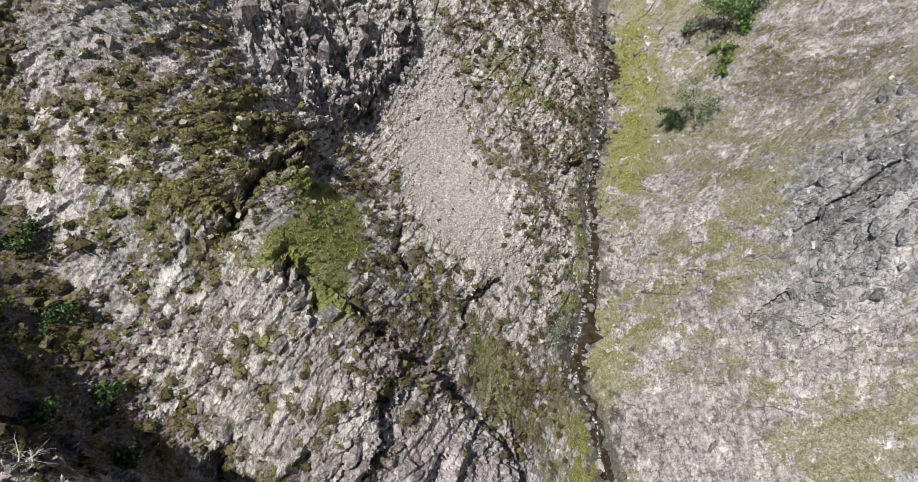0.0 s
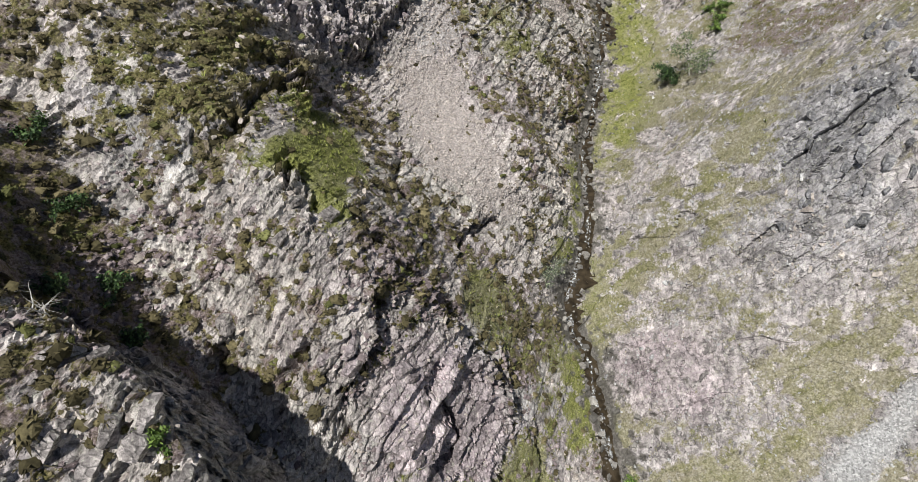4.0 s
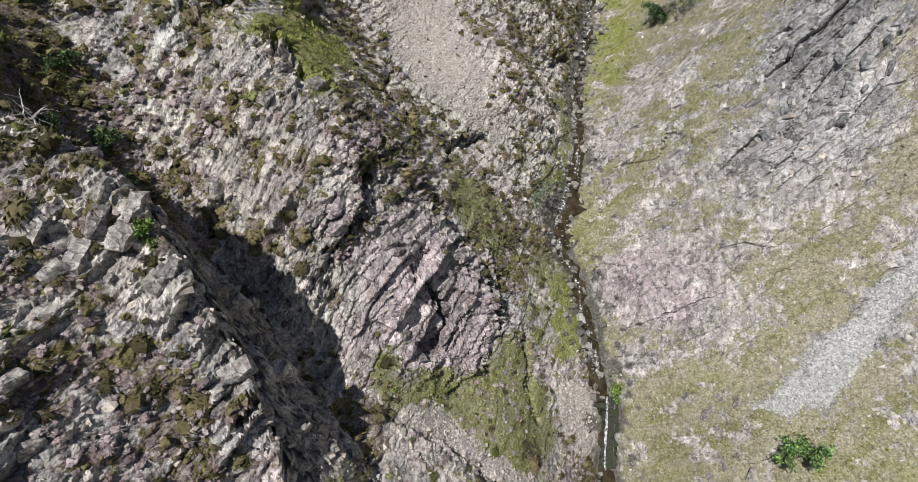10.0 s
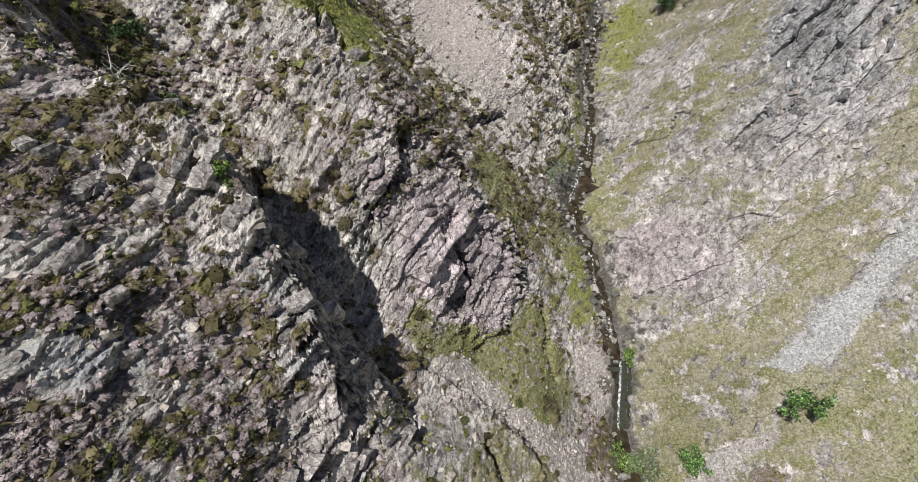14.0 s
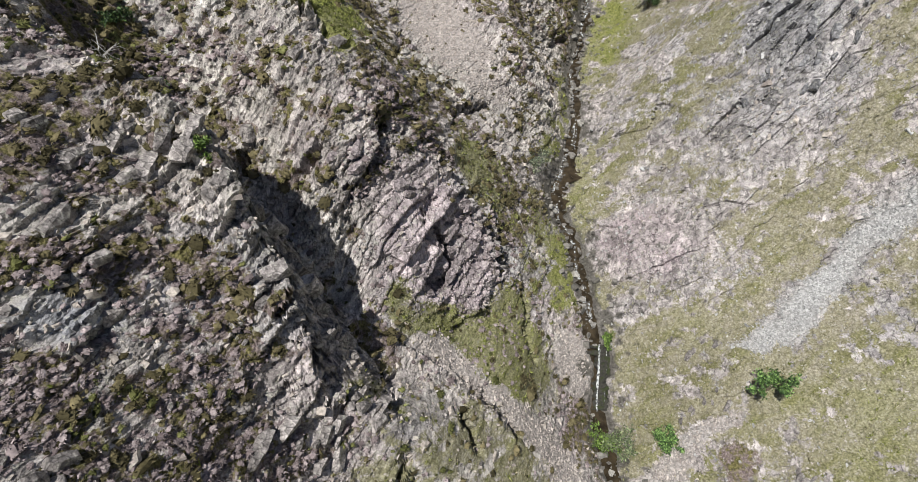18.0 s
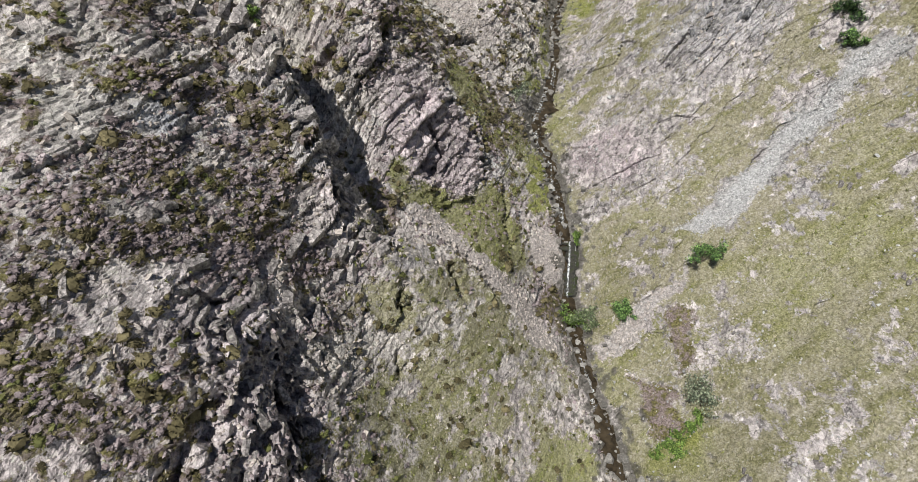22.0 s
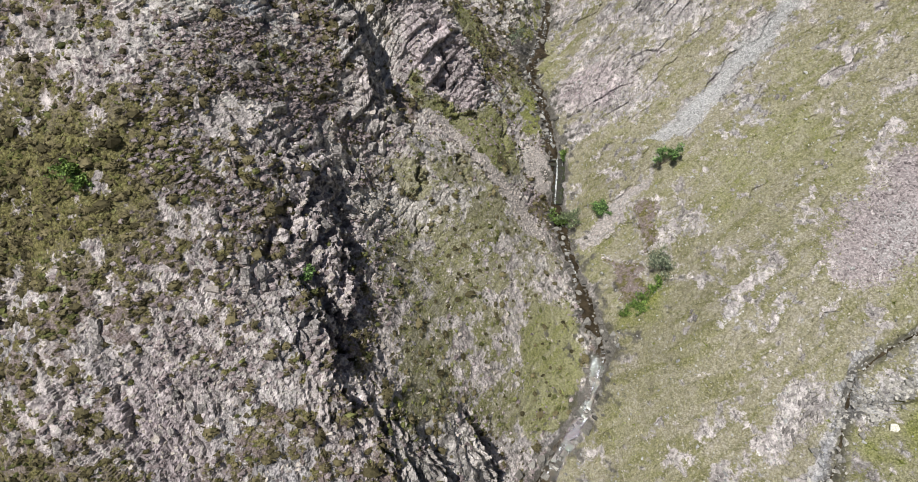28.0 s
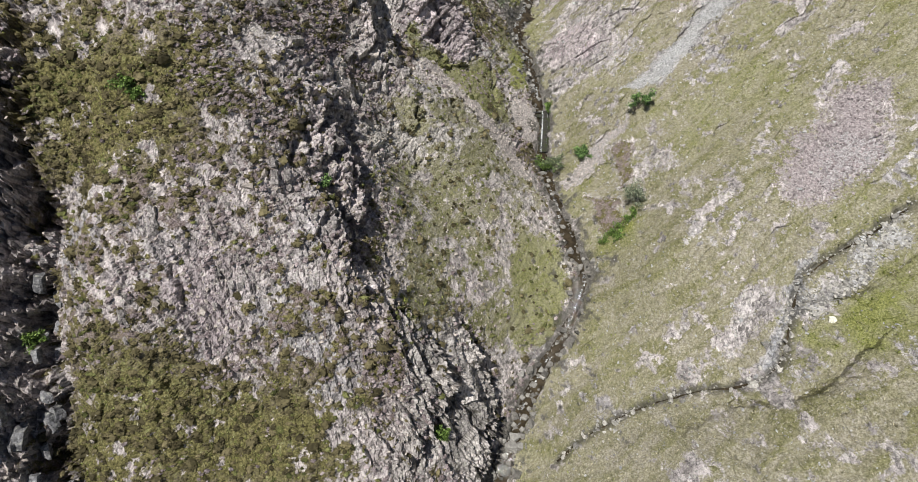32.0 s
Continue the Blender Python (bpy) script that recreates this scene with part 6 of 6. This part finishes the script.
for x, y, s, c, st in ((47.4, 53.4, 2.2, 5, 60), (49.7, 47.5, 2.2, 5, 60), (51.8, 51.7, 2.4, 5, 62), (44.8, 48.6, 1.8, 4, 60), (53.5, 56.0, 2.4, 5, 62), (48.5, 58.5, 2.0, 4, 62), (51.5, 44.5, 2.0, 4, 60), (54.5, 48.0, 2.2, 4, 60), (56.0, 66.0, 2.2, 4, 62)):
    outcrop(x, y, s, c, OUT_GREY, CRAG_ROCK, st, 0.15)
for x, y, s, c, st in ((51.8, -34.8, 1.3, 4, 55), (42.0, 1.8, 1.3, 4, 50), (29.1, 41.7, 1.6, 3, 50), (36.9, 38.5, 1.4, 4, 50), (33.0, 33.5, 1.6, 3, 50), (44.0, -8.0, 1.2, 3, 55), (35.0, 12.9, 1.4, 4, 50), (33.0, 11.8, 1.3, 3, 50), (42.6, 1.5, 1.3, 4, 50), (59.0, 15.3, 1.2, 3, 55), (60.6, 17.6, 1.2, 3, 55), (62.9, 2.0, 1.0, 3, 55), (39.7, -18.6, 1.3, 4, 55), (37.5, -20.7, 1.2, 3, 55), (49.2, -35.8, 1.2, 4, 55), (52.0, -32.5, 1.2, 3, 55), (46.5, -19.0, 1.2, 3, 55), (34.5, 18.5, 1.4, 4, 50)):
    outcrop(x, y, s, c, OUT_WARM, "low pale rock ribs breaking through dry grass", st, 0.0)
white = new("pale_boulder", block_mesh((1.3, 1.0, 0.8), stone_material("white_rock", (0.5, 0.48, 0.40), (0.68, 0.66, 0.56), 0.1)))
white.location = (60.1, -38.2, float(top(60.1, -38.2)) + 0.15)
tagged(white, "cream white boulder lying on green grass", "boulder")

# the largest loose blocks, one by one, in the broken ground of the near slope
BLOCKS = [block_mesh((1.0, 0.62, 0.5), OUT_WARM) for _ in range(12)]
spots, at_k = pick_spots(w_bare * (GX < 12) * (SLOPE < 2.0), 300, (-44, 12, -58, 46))
for (x, y, z), s in zip(spots, rng.lognormal(-0.4, 0.3, 300).clip(0.4, 1.3)):
    b = new("block", BLOCKS[rng.integers(0, 12)])
    b.parent = ground
    b.matrix_local = pose(x, y, z, rng.normal(0, 18), rng.normal(0, 18), (60 if y > -14 else 116) + rng.normal(0, 15)) @ Matrix.Scale(s, 4)
